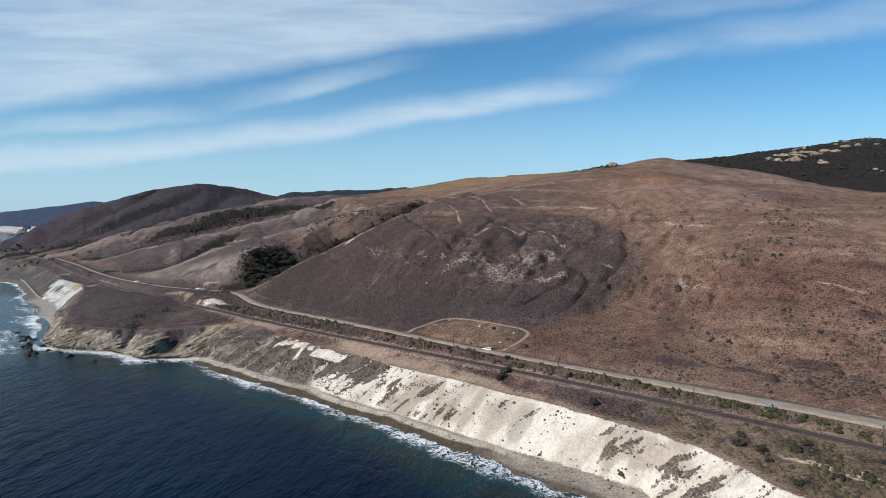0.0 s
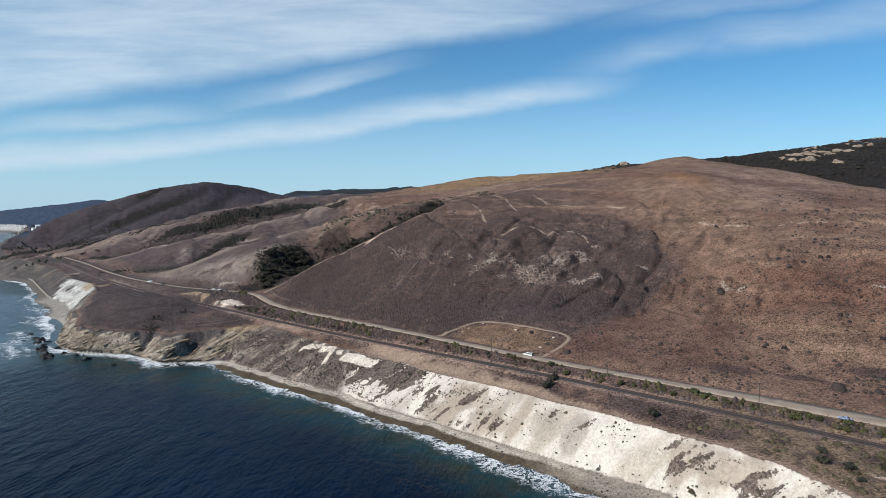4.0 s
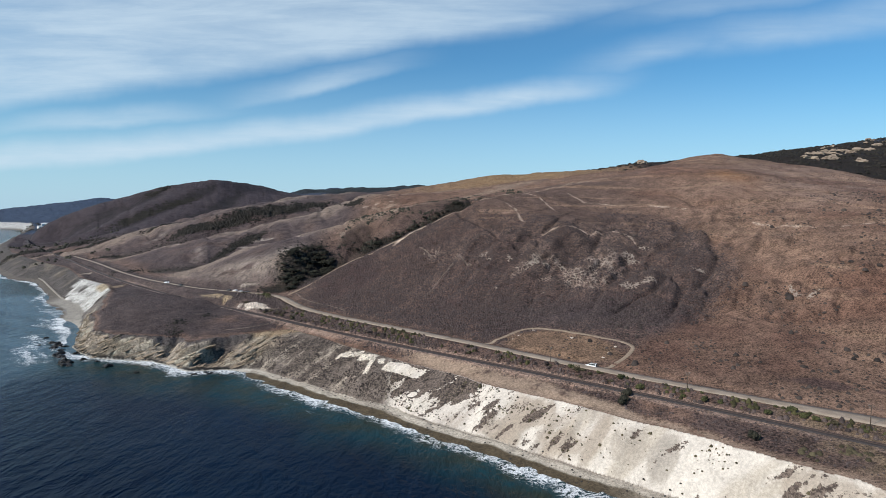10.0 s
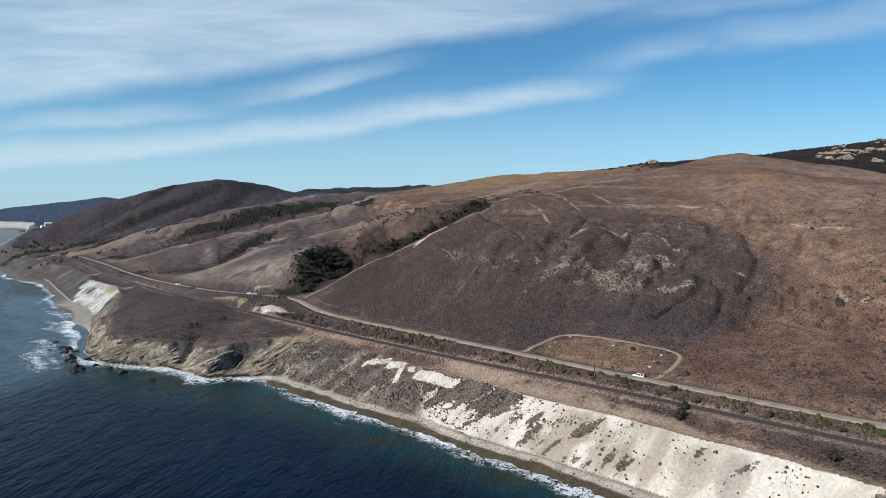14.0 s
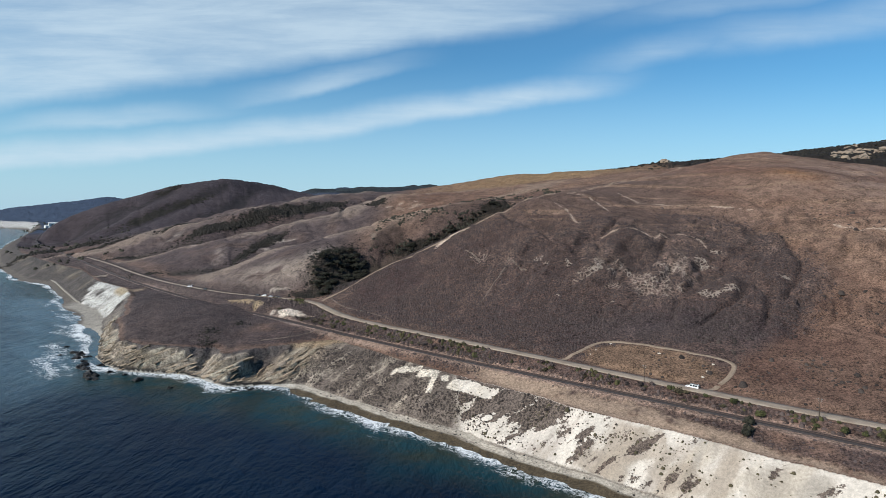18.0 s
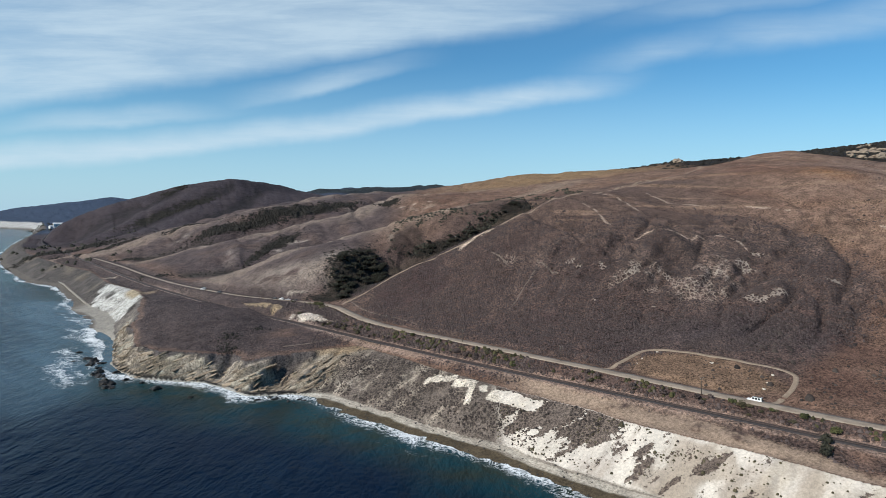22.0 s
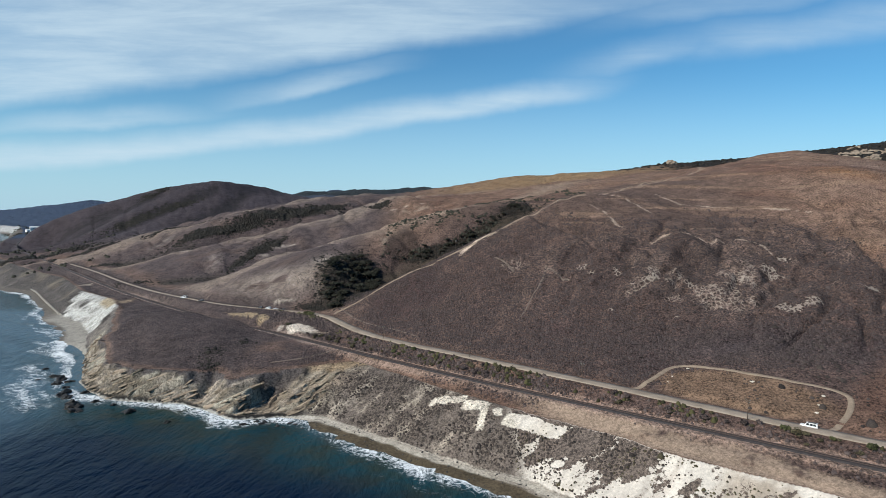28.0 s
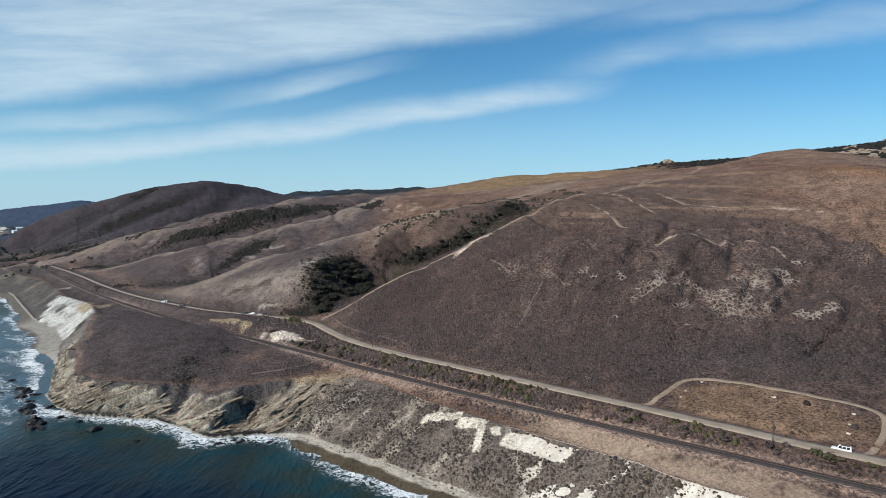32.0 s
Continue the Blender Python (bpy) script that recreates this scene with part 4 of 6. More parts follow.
    slope = mixed(slope, (0.31, 0.235, 0.15), west * smooth(0.22, 0.45, rough(x, y, 45, 3, 195)) * smooth(0.2, 0.5, k["u"]) * 0.35)
    scar_tear = rough(k["run"] + 6 * k["u"], k["u"] * 14, 7, 4, 207, 0.6)
    cove = smooth(0.30, 0.42, near_place(x, y, -436, 676, 62, 22, -53) + 0.5 * near_place(x, y, -398, 616, 22, 6, -58) + 0.22 * scar_tear + 0.10 * mid)
    slope = mixed(slope, (0.62, 0.56, 0.475), cove * smooth(-0.6, 0.35, scar_tear + 0.4 * small + 0.15))
    slope = mixed(slope, (0.40, 0.30, 0.185), smooth(0.25, 0.5, near_place(x, y, -412, 662, 24, 12, -50) + 0.2 * mid) * smooth(0.62, 0.80, k["u"] + 0.15 * mid))
    slope = mixed(slope, (0.060, 0.048, 0.040), smooth(0.4, 0.6, near_place(x, y, -384, 604, 22, 5, -60) + 0.2 * small) * smooth(0.35, 0.6, k["u"]))
    slope = mixed(slope, (0.36, 0.255, 0.155), smooth(0.2, 0.55, near_place(x, y, -165, 451, 24, 9, 0) + 0.3 * mid) * smooth(0.45, 0.75, k["u"]) * 0.85)
    slope = mixed(slope, (0.48, 0.44, 0.39), smooth(-1850, -1900, x))
    slope = mixed(slope, (0.72, 0.635, 0.515), slip)
    side = slope + (shale - slope) * np.clip(smooth(0.3, 0.7, k["white"] + 0.25 * mid), 0, 1)[:, None]
    colour = np.where(face[:, None], side, colour)
    brush = np.where(face, 0.25 * (1 - k["white"]), brush)
    # beach: pale ledge at the foot, brown weed-covered shelf, wet sand
    beach = k["foot"] <= 0
    strata = rough(k["foot"] * 2.2 + 0.8 * mid, k["run"] * 0.05, 2.2, 3, 209)
    strand = mixed(np.tile(np.array([0.50, 0.44, 0.355]), (len(x), 1)), (0.30, 0.25, 0.20), smooth(0.1, 0.45, strata))
    strand = mixed(strand, (0.105, 0.080, 0.050), smooth(-4.0, -5.5, k["foot"] + 2.0 * mid))
    sandy = smooth(5, 45, x)
    sand = mixed(np.tile(np.array([0.35, 0.295, 0.235]), (len(x), 1)), (0.15, 0.12, 0.09), smooth(-9.5, -13, k["foot"] + 1.5 * mid))
    strand = strand + (sand - strand) * sandy[:, None]
    pale_sand = smooth(-500, -470, x)
    strand = np.where((x < -300)[:, None], mixed(np.tile(np.array([0.38, 0.32, 0.25]), (len(x), 1)), (0.17, 0.135, 0.105), np.maximum(smooth(-13, -17, k["foot"] + 1.5 * mid), 1 - pale_sand)), strand)
    colour = np.where(beach[:, None], strand, colour)
    chip_place = np.where(face, 0.25 * (1 - k["stony"]) * (1 - k["white"]), chip_place)
    white_face = face & (smooth(0.3, 0.7, k["white"] + 0.25 * mid) > 0.5)
    patch = np.where(white_face, patch, np.where(face, -0.25 + 0.4 * near_place(x, y, -110, 390, 50, 30), -1.0)) - 0.8 * np.where(face, slip, 0)
    # cut banks and slips beside railway and lane
    tear = rough(x, y, 5, 3, 197)
    for cx, cy, across, along_, turn, tone in ((-202, 516, 18, 5.4, -26, (0.66, 0.59, 0.48)), (-186, 506, 8, 4, -40, (0.40, 0.33, 0.25)), (-254, 559, 26, 3.2, -43, (0.36, 0.28, 0.175)), (-236, 544, 8, 4, -43, (0.36, 0.28, 0.175)), (-508, 786, 8, 4, 40, (0.40, 0.34, 0.26)), (-398, 660, 10, 7, 40, (0.33, 0.25, 0.165)),
                                               (-233, 590, 12, 1.6, -15, (0.40, 0.34, 0.27)), (-72, 569, 12, 4, 20, (0.46, 0.40, 0.32)), (130, 178, 22, 3, -48, (0.50, 0.43, 0.32))):
        colour = mixed(colour, tone, smooth(0.35, 0.6, near_place(x, y, cx, cy, across, along_, turn) + 0.42 * tear))
    grain = np.where(face, 0.06 + 0.5 * (1 - k["white"]), np.where(beach, 0.3, 0.62)) * (1 - 0.5 * rim)
    colour = colour * np.where((face | beach)[:, None], 1.0, np.array([1.08, 0.975, 0.925])[None])
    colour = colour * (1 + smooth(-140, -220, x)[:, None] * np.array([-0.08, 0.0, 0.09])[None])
    return 0.70 * colour * (1 + 0.10 * small[:, None]), np.where(beach, 0, np.clip(brush, 0, 1)), grain, chip_place, patch


def growing(first, near_step, mid, far_step, last):
    out = [first]
    while out[-1] < last:
        out.append(out[-1] * (1 + (near_step if out[-1] < mid else far_step)))
    return out


gx, gy, quads = polar_sheet(-41, 74, 0.115, 2.2, [0.02, 30, 60, 90] + growing(112, 0.0045, 112, 0.0045, 170) + growing(171, 0.0027, 540, 0.0027, 540) + growing(542, 0.0044, 900, 0.0065, 1300) + growing(1306, 0.011, 1306, 0.011, 4900))
gz, kinds = ground_height(gx, gy, True)
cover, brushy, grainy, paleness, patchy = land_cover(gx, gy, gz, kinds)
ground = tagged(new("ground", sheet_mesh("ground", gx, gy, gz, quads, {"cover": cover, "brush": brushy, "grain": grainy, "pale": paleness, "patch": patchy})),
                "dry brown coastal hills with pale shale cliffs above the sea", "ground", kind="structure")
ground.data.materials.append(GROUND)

# ---------------------------------------------------------------- sea
sx, sy, quads = polar_sheet(-100, 74, 0.16, 2.5, [0.02, 20, 45, 70, 95] + growing(112, 0.006, 800, 0.014, 4900))
offshore = -line_distance(sx, sy, FOOT)[0]
quads = quads[(offshore[quads] > -25).any(1)]
bay = smooth(-285, -330, sx) * smooth(760, 700, sy)
wave = offshore + 7 * rough(sx, sy, 45, 3, 211)
rocky = smooth(-155, -190, sx) * smooth(590, 520, sy)
edge = 9.0 - 7.5 * rocky + 9 * bay + 4.5 * smooth(5, 45, sx)
pulse = 0.5 + 0.5 * rough(sx, sy, 38, 2, 223)
foam = (0.38 + 0.32 * pulse) * smooth(edge - 5, edge - 1, wave) * smooth(edge + 9 + 18 * pulse, edge + 1, wave)
foam = np.maximum(foam, 0.62 * (0.30 + 0.3 * pulse) * smooth(edge + 13, edge + 17, wave) * smooth(edge + 24, edge + 18, wave) * smooth(0.1, 0.4, rough(sx, sy, 70, 2, 229)))
foam = np.maximum(foam, bay * (0.17 + 0.28 * smooth(-0.2, 0.3, rough(sx * 0.6 + sy * 0.8, (sx * 0.8 - sy * 0.6) * 0.3, 13, 3, 231))) * smooth(12, 20, wave) * smooth(52, 30, wave))
foam = np.maximum(foam, 0.50 * near_place(sx, sy, -322, 452, 26, 12, 120))
foam = np.maximum(foam, 0.50 * smooth(-190, -150, sx) * smooth(edge - 6, edge, wave) * smooth(edge + 24, edge + 5, wave))
wash = np.clip(bay * smooth(95, 35, wave) * (0.75 + 0.5 * rough(sx * 0.6 + sy * 0.8, (sx * 0.8 - sy * 0.6) * 0.25, 16, 3, 241)) + 0.45 * smooth(edge + 16, edge + 2, wave) * (1 - 0.5 * rocky) * smooth(-0.4, 0.4, rough(sx, sy, 25, 3, 243)), 0, 0.8)
shoal = smooth(62, 14, offshore + 14 * rough(sx, sy, 40, 3, 233))
sea = tagged(new("sea", sheet_mesh("sea", sx, sy, np.zeros(len(sx)), quads, {"foam": foam, "shoal": shoal, "wash": wash})),
             "deep blue ocean with ripples and white breakers along the shore", "sea", kind="structure")
sea.data.materials.append(SEA)



# ---------------------------------------------------------------- road, tracks and railway
def ribbon(name, line, width, lift, step, material_, drape=True, uneven=0.0, seed=0, depth=0.5):
    """A strip along a line, with sides that go into the ground."""
    pts = np.array(densify(line, step))
    d = np.gradient(pts[:, :2], axis=0)
    d /= np.linalg.norm(d, axis=1)[:, None]
    side = np.column_stack([d[:, 1], -d[:, 0]])
    width = width * (1 + 0.6 * smooth(70, 130, pts[:, 0])) * (1 - 0.5 * smooth(-200, -260, pts[:, 0])) if name == "road" else width
    half = width / 2 * (1 + uneven * ripple(np.arange(len(pts)) * step, np.zeros(len(pts)), 14, seed))
    other = width / 2 * (1 + uneven * ripple(np.arange(len(pts)) * step, np.zeros(len(pts)), 11, seed + 5))
    rows = []
    for off, drop in ((-half - 0.15, depth), (-half, 0), (-half * 0.33, -0.03), (other * 0.33, -0.03), (other, 0), (other + 0.15, depth)):
        p = pts[:, :2] + side * np.broadcast_to(off, len(pts))[:, None]
        z = (ground_height(p[:, 0], p[:, 1]) if drape else pts[:, 2]) + lift - drop
        rows.append(np.column_stack([p, z]))
    v = np.stack(rows, 1)
    n, m = v.shape[:2]
    i, j = np.arange(n - 1)[:, None] * m, np.arange(m - 1)[None]
    quads_ = np.stack([i + j, i + j + m, i + j + m + 1, i + j + 1], -1).reshape(-1, 4)[:, ::-1]
    v = v.reshape(-1, 3)
    me = sheet_mesh(name, v[:, 0], v[:, 1], v[:, 2], quads_)
    me.materials.append(material_)
    return new(name, me)


road = tagged(ribbon("road", rounded(ROAD, 1), 7.4, 0.10, 3, DIRT, False, 0.12, 3), "pale graded dirt road beside the railway", "road", kind="structure")
LOOP = rounded([(-31, 372, 27), (-24, 370, 27.5), (-11, 380, 30), (-2, 388.5, 32), (6, 387, 32), (24, 372, 32), (37, 360, 32), (47, 351, 32), (51, 345, 32), (49, 340, 31), (43, 333, 28), (34, 326, 26), (27, 323, 26)])
tagged(ribbon("dirt_track", LOOP, 2.1, 0.08, 1.5, TRACK_DIRT, True, 0.25, 11), "worn tan dirt track looping round a cleared flat", "track", kind="structure")
SPUR_TRAIL = rounded([(-186, 553), (-184, 560)] + [p[:2] for p in CRESTS["trail_spur"][1:9]] + [(21, 622), (60, 655), (110, 705), (140, 728)])
tagged(ribbon("ridge_trail", [(x, y, 0) for x, y in SPUR_TRAIL], 2.6, 0.22, 3, TRACK_DIRT, True, 0.35, 15), "pale bare trail climbing the crest of the spur", "trail", kind="structure")
SHORT_TRAILS = [[(-206, 455), (-195, 458), (-186, 462), (-174, 470), (-162, 469), (-152, 461)], [(-183, 566), (-172, 536), (-160, 517), (-140, 498), (-122, 470)],
                [(-38, 508), (-43, 493), (-52, 480), (-58, 468), (-63, 460)], [(-38, 505), (-33, 491), (-28, 484)], [(-70, 533), (-64, 526), (-59, 513)],
                [(-314, 630), (-300, 643), (-292, 642), (-262, 622), (-235, 610)]]
for line in SHORT_TRAILS:
    tagged(ribbon("foot_trail", rounded([(x, y, 0) for x, y in line]), 0.8, 0.14, 1.5, TRAIL_DIRT, True, 0.5, 21), "narrow trodden trail of bare pale soil", "trail", kind="structure")

railway = tagged(ribbon("railway", rounded(RAIL, 1), 3.6, 0.05, 3, BALLAST, False, 0.05, 31), "single railway line on grey ballast with dark sleepers", "railway", kind="structure")


def offset_line(line, off, lift):
    pts = np.array(densify(line, 6))
    d = np.gradient(pts[:, :2], axis=0)
    d /= np.linalg.norm(d, axis=1)[:, None]
    return [(p[0] + t[1] * off, p[1] - t[0] * off, p[2] + lift) for p, t in zip(pts, d)]


def under(ob, parent, label=""):
    ob.parent = parent
    return tagged(ob, label)


LINE = rounded(RAIL, 1)
for off in (-0.72, 0.72):
    under(ribbon("rail", offset_line(LINE, 0.9 + off, 0.32), 0.10, 0, 6, STEEL, False, depth=0.16), railway, "rusty steel rail")
verts, faces = [], []
ties = np.array(offset_line(LINE, 0.9, 0.16))
ahead = np.gradient(ties[:, :2], axis=0)
lengths = np.concatenate([[0], np.cumsum(np.hypot(*np.diff(ties[:, :2], axis=0).T))])
for run in np.arange(280, 1150, 0.62):
    px, py, pz = (np.interp(run, lengths, ties[:, i]) for i in range(3))
    dx, dy = (np.interp(run, lengths, ahead[:, i]) for i in range(2))
    norm = math.hypot(dx, dy)
    dx, dy = dx / norm, dy / norm
    i = len(verts)
    for h in (-0.2, 0.0):
        for a, b in ((-0.13, -1.3), (0.13, -1.3), (0.13, 1.3), (-0.13, 1.3)):
            verts.append((px + dx * a + dy * b, py + dy * a - dx * b, pz + h))
    faces += [(i + 4, i + 5, i + 6, i + 7), (i, i + 4, i + 7, i + 3), (i + 1, i + 2, i + 6, i + 5), (i, i + 1, i + 5, i + 4), (i + 2, i + 3, i + 7, i + 6)]
me = bpy.data.meshes.new("sleepers")
me.from_pydata(verts, [], faces)
me.materials.append(TIE)
tagged(under(new("sleepers", me), railway, "dark creosoted sleepers"), kind="stuff")



# ---------------------------------------------------------------- helpers for things
def part(name, bm, mat, parent=None, label="", shade=False):
    """Link a bmesh as one mesh object, under a thing or a part."""
    me = bpy.data.meshes.new(name)
    bm.to_mesh(me)
    bm.free()
    if shade:
        me.shade_smooth()
    me.materials.append(mat)
    ob = new(name, me)
    ob.parent = parent
    return tagged(ob, label)


def box(bm, x0, x1, y0, y1, z0, z1, bevel=0.0):
    made = bmesh.ops.create_cube(bm, size=1.0)["verts"]
    for v in made:
        v.co = Vector(((x0 + x1) / 2 + v.co.x * (x1 - x0), (y0 + y1) / 2 + v.co.y * (y1 - y0), (z0 + z1) / 2 + v.co.z * (z1 - z0)))
    if bevel:
        edges = list({e for v in made for e in v.link_edges})
        bmesh.ops.bevel(bm, geom=edges, offset=bevel, segments=2, affect="EDGES", profile=0.6)
    return bm


def rod(bm, a, b, r0, r1, sides=8):
    a, b = Vector(a), Vector(b)
    made = bmesh.ops.create_cone(bm, cap_ends=True, segments=sides, radius1=r0, radius2=r1, depth=(b - a).length)["verts"]
    m = Matrix.Translation((a + b) / 2) @ (b - a).to_track_quat("Z", "Y").to_matrix().to_4x4()
    bmesh.ops.transform(bm, matrix=m, verts=made)
    return bm


def outline(bm, profile, half, inset=0.0, z_from=0.0):
    """A side profile (places along and up) given width; the upper places lean in by inset."""
    top = max(p[1] for p in profile)
    rows = []
    for side in (-1, 1):
        rows.append([bm.verts.new((px, side * (half - inset * max(0, (pz - z_from) / (top - z_from))), pz)) for px, pz in profile])
    n = len(profile)
    bm.faces.new(rows[0])
    bm.faces.new(rows[1][::-1])
    for i in range(n):
        j = (i + 1) % n
        bm.faces.new((rows[0][j], rows[0][i], rows[1][i], rows[1][j]))
    bmesh.ops.recalc_face_normals(bm, faces=bm.faces)
    return bm


def height_at(x, y):
    return float(ground_height(np.array([float(x)]), np.array([float(y)]))[0])


def heights(points):
    p = np.array(points, float)
    return ground_height(p[:, 0], p[:, 1])


def thing(name, x, y, z, turn=0.0):
    ob = new(name)
    ob.matrix_world = pose(x, y, z, 0, 0, turn)
    return ob


# ---------------------------------------------------------------- vehicles
def car(x, y, turn, kind, body_paint, label, on=None):
    """A parked vehicle, nose along +x of its own; kind is sedan, camper or wagon."""
    z = (height_at(x, y) + 0.12) if on is None else on
    top = thing({"sedan": "car", "wagon": "car", "camper": "camper_van"}[kind], x, y, z, turn)
    long_, wide = {"sedan": (4.6, 0.88), "wagon": (4.7, 0.92), "camper": (5.6, 0.98)}[kind]
    h = long_ / 2
    if kind == "camper":
        lower = [(-h, 0.42), (h - 0.1, 0.38), (h, 0.62), (h - 0.05, 1.02), (h - 1.15, 1.16), (-h, 1.16)]
        cabin = [(-h + 0.02, 1.14), (h - 1.2, 1.14), (h - 1.95, 1.92), (h - 2.2, 2.10), (-h + 0.25, 2.14), (-h + 0.06, 1.95)]
    elif kind == "wagon":
        lower = [(-h, 0.38), (h - 0.1, 0.34), (h, 0.58), (h - 0.08, 0.88), (h - 1.25, 1.02), (-h, 1.04)]
        cabin = [(-h + 0.03, 1.02), (h - 1.3, 1.0), (h - 1.95, 1.62), (h - 2.4, 1.70), (-h + 0.5, 1.70), (-h + 0.2, 1.55)]
    else:
        lower = [(-h, 0.40), (h - 0.1, 0.32), (h, 0.52), (h - 0.08, 0.74), (h - 1.2, 0.90), (-h + 0.9, 0.94), (-h + 0.05, 0.88)]
        cabin = [(-h + 0.75, 0.90), (h - 1.3, 0.88), (h - 2.0, 1.36), (h - 2.5, 1.44), (-h + 1.65, 1.42)]
    bm = outline(bmesh.new(), lower, wide)
    bmesh.ops.bevel(bm, geom=bm.edges[:], offset=0.07, segments=2, affect="EDGES")
    body = part("body", bm, body_paint, top, shade=False)
    z0 = cabin[0][1]
    bm = outline(bmesh.new(), cabin, wide - 0.03, 0.17, z0)
    bmesh.ops.bevel(bm, geom=bm.edges[:], offset=0.06, segments=2, affect="EDGES")
    part("cabin", bm, body_paint, top)
    roof = max(p[1] for p in cabin)
    xs = [p[0] for p in cabin]
    front, rear = cabin[1][0], min(xs) + 0.35
    panes = 3 if kind != "sedan" else 2
    for side in (-1, 1):
        for i in range(panes):
            a = rear + (front - 0.75 - rear) * i / panes + 0.06
            b = rear + (front - 0.75 - rear) * (i + 1) / panes - 0.06
            low, high = z0 + 0.10, roof - 0.16
            lean = 0.17 * 0.9 / (roof - z0)
            bm = bmesh.new()
            y0 = wide - 0.03 - lean * (low - z0) + 0.012
            y1 = wide - 0.03 - lean * (high - z0) + 0.012
            vs = [bm.verts.new(c) for c in ((a, side * y0, low), (b, side * y0, low), (b - 0.08, side * y1, high), (a + 0.05, side * y1, high))]
            ws = [bm.verts.new(v.co - Vector((0, side * 0.03, 0))) for v in vs]
            bm.faces.new(vs)
            bm.faces.new(ws[::-1])
            for j in range(4):
                bm.faces.new((vs[j], ws[j], ws[(j + 1) % 4], vs[(j + 1) % 4]))
            bmesh.ops.recalc_face_normals(bm, faces=bm.faces)
            part("side_window", bm, GLASS_DARK, top)
    # windscreen and rear window lie on the sloping ends of the cabin
    for name, (p, q), out in (("windscreen", (cabin[1], cabin[2]), 1), ("rear_window", (cabin[0], cabin[-1]), -1)):
        bm = bmesh.new()
        d = Vector((q[0] - p[0], 0, q[1] - p[1]))
        normal = Vector((d.z, 0, -d.x)).normalized() * (1 if out > 0 else -1)
        if normal.x * out < 0:
            normal = -normal
        vs = []
        for f, shrink in ((0.12, 0.10), (0.92, 0.22)):
            c = Vector((p[0], 0, p[1])) + d * f + normal * 0.015
            vs += [c + Vector((0, -(wide - shrink), 0)), c + Vector((0, wide - shrink, 0))]
        top_face = [bm.verts.new(vs[i]) for i in (0, 1, 3, 2)]
        low_face = [bm.verts.new(vs[i] - normal * 0.03) for i in (0, 1, 3, 2)]
        bm.faces.new(top_face)
        bm.faces.new(low_face[::-1])
        for j in range(4):
            bm.faces.new((top_face[j], low_face[j], low_face[(j + 1) % 4], top_face[(j + 1) % 4]))
        bmesh.ops.recalc_face_normals(bm, faces=bm.faces)
        part(name, bm, GLASS_DARK, top)
    for wx in (-h + 0.85, h - 0.9):
        for side in (-1, 1):
            wheel = part("wheel", rod(bmesh.new(), (wx, side * (wide - 0.17), 0.33), (wx, side * (wide + 0.02), 0.33), 0.33, 0.33, 18), RUBBER, top)
            part("rim", rod(bmesh.new(), (wx, side * (wide - 0.02), 0.33), (wx, side * (wide + 0.035), 0.33), 0.2, 0.18, 14), ALLOY, wheel)
    for side in (-0.62, 0.62):
        part("headlight", box(bmesh.new(), h - 0.12, h - 0.02, side - 0.16, side + 0.16, 0.62, 0.78, 0.02), LAMP_GLASS, top)
        part("tail_light", box(bmesh.new(), -h - 0.02, -h + 0.06, side - 0.12, side + 0.12, 0.72, 0.92, 0.02), RED_LAMP, top)
    part("front_bumper", box(bmesh.new(), h - 0.16, h + 0.05, -wide + 0.1, wide - 0.1, 0.36, 0.52, 0.03), DARK_PAINT, top)
    part("rear_bumper", box(bmesh.new(), -h - 0.06, -h + 0.12, -wide + 0.1, wide - 0.1, 0.38, 0.54, 0.03), DARK_PAINT, top)
    for side in (-1, 1):
        part("wing_mirror", box(bmesh.new(), front - 0.42, front - 0.26, side * wide - 0.04 + side * 0.06, side * wide + 0.04 + side * 0.10, z0 + 0.04, z0 + 0.2, 0.02), body_paint, top)
    if kind == "camper":
        part("spare_wheel", rod(bmesh.new(), (-h - 0.2, 0.1, 1.0), (-h - 0.01, 0.1, 1.0), 0.36, 0.36, 18), RUBBER, top)
        rack = part("roof_rack", box(bmesh.new(), -h + 0.5, h - 2.5, -0.7, 0.7, roof + 0.05, roof + 0.09), DARK_PAINT, top)
        for rx in (-h + 0.6, h - 2.6):
            part("rack_bar", box(bmesh.new(), rx - 0.03, rx + 0.03, -0.72, 0.72, roof - 0.04, roof + 0.06), DARK_PAINT, rack)
    return tagged(top, label, "van" if kind == "camper" else "car")


car(25.0, 328.0, 141, "camper", WHITE_PAINT, "white camper van with a roof rack parked on the dirt road", 26.1)
car(131.5, 233.2, 141, "sedan", BLUE_PAINT, "blue and white car standing on the wide dirt road", 25.4)
for i, (x, y, kind, tint, words) in enumerate(((-250, 584.5, "wagon", DARK_PAINT, "dark estate car parked at the roadside bend"), (-243, 581.8, "wagon", WHITE_PAINT, "white car parked in the roadside row"),
                                               (-236.5, 578.6, "sedan", SILVER_PAINT, "silver car parked in the roadside row"), (-229, 574.8, "sedan", DARK_PAINT, "dark car at the end of the roadside row"),
                                               (-311, 620, "wagon", DARK_PAINT, "dark pickup parked beside the lane"), (-334, 640, "camper", WHITE_PAINT, "white camper parked on the lane verge"))):
    tagged(car(x, y, 155 + 6 * (i % 3), kind, tint, words), group="cars parked by the lane")


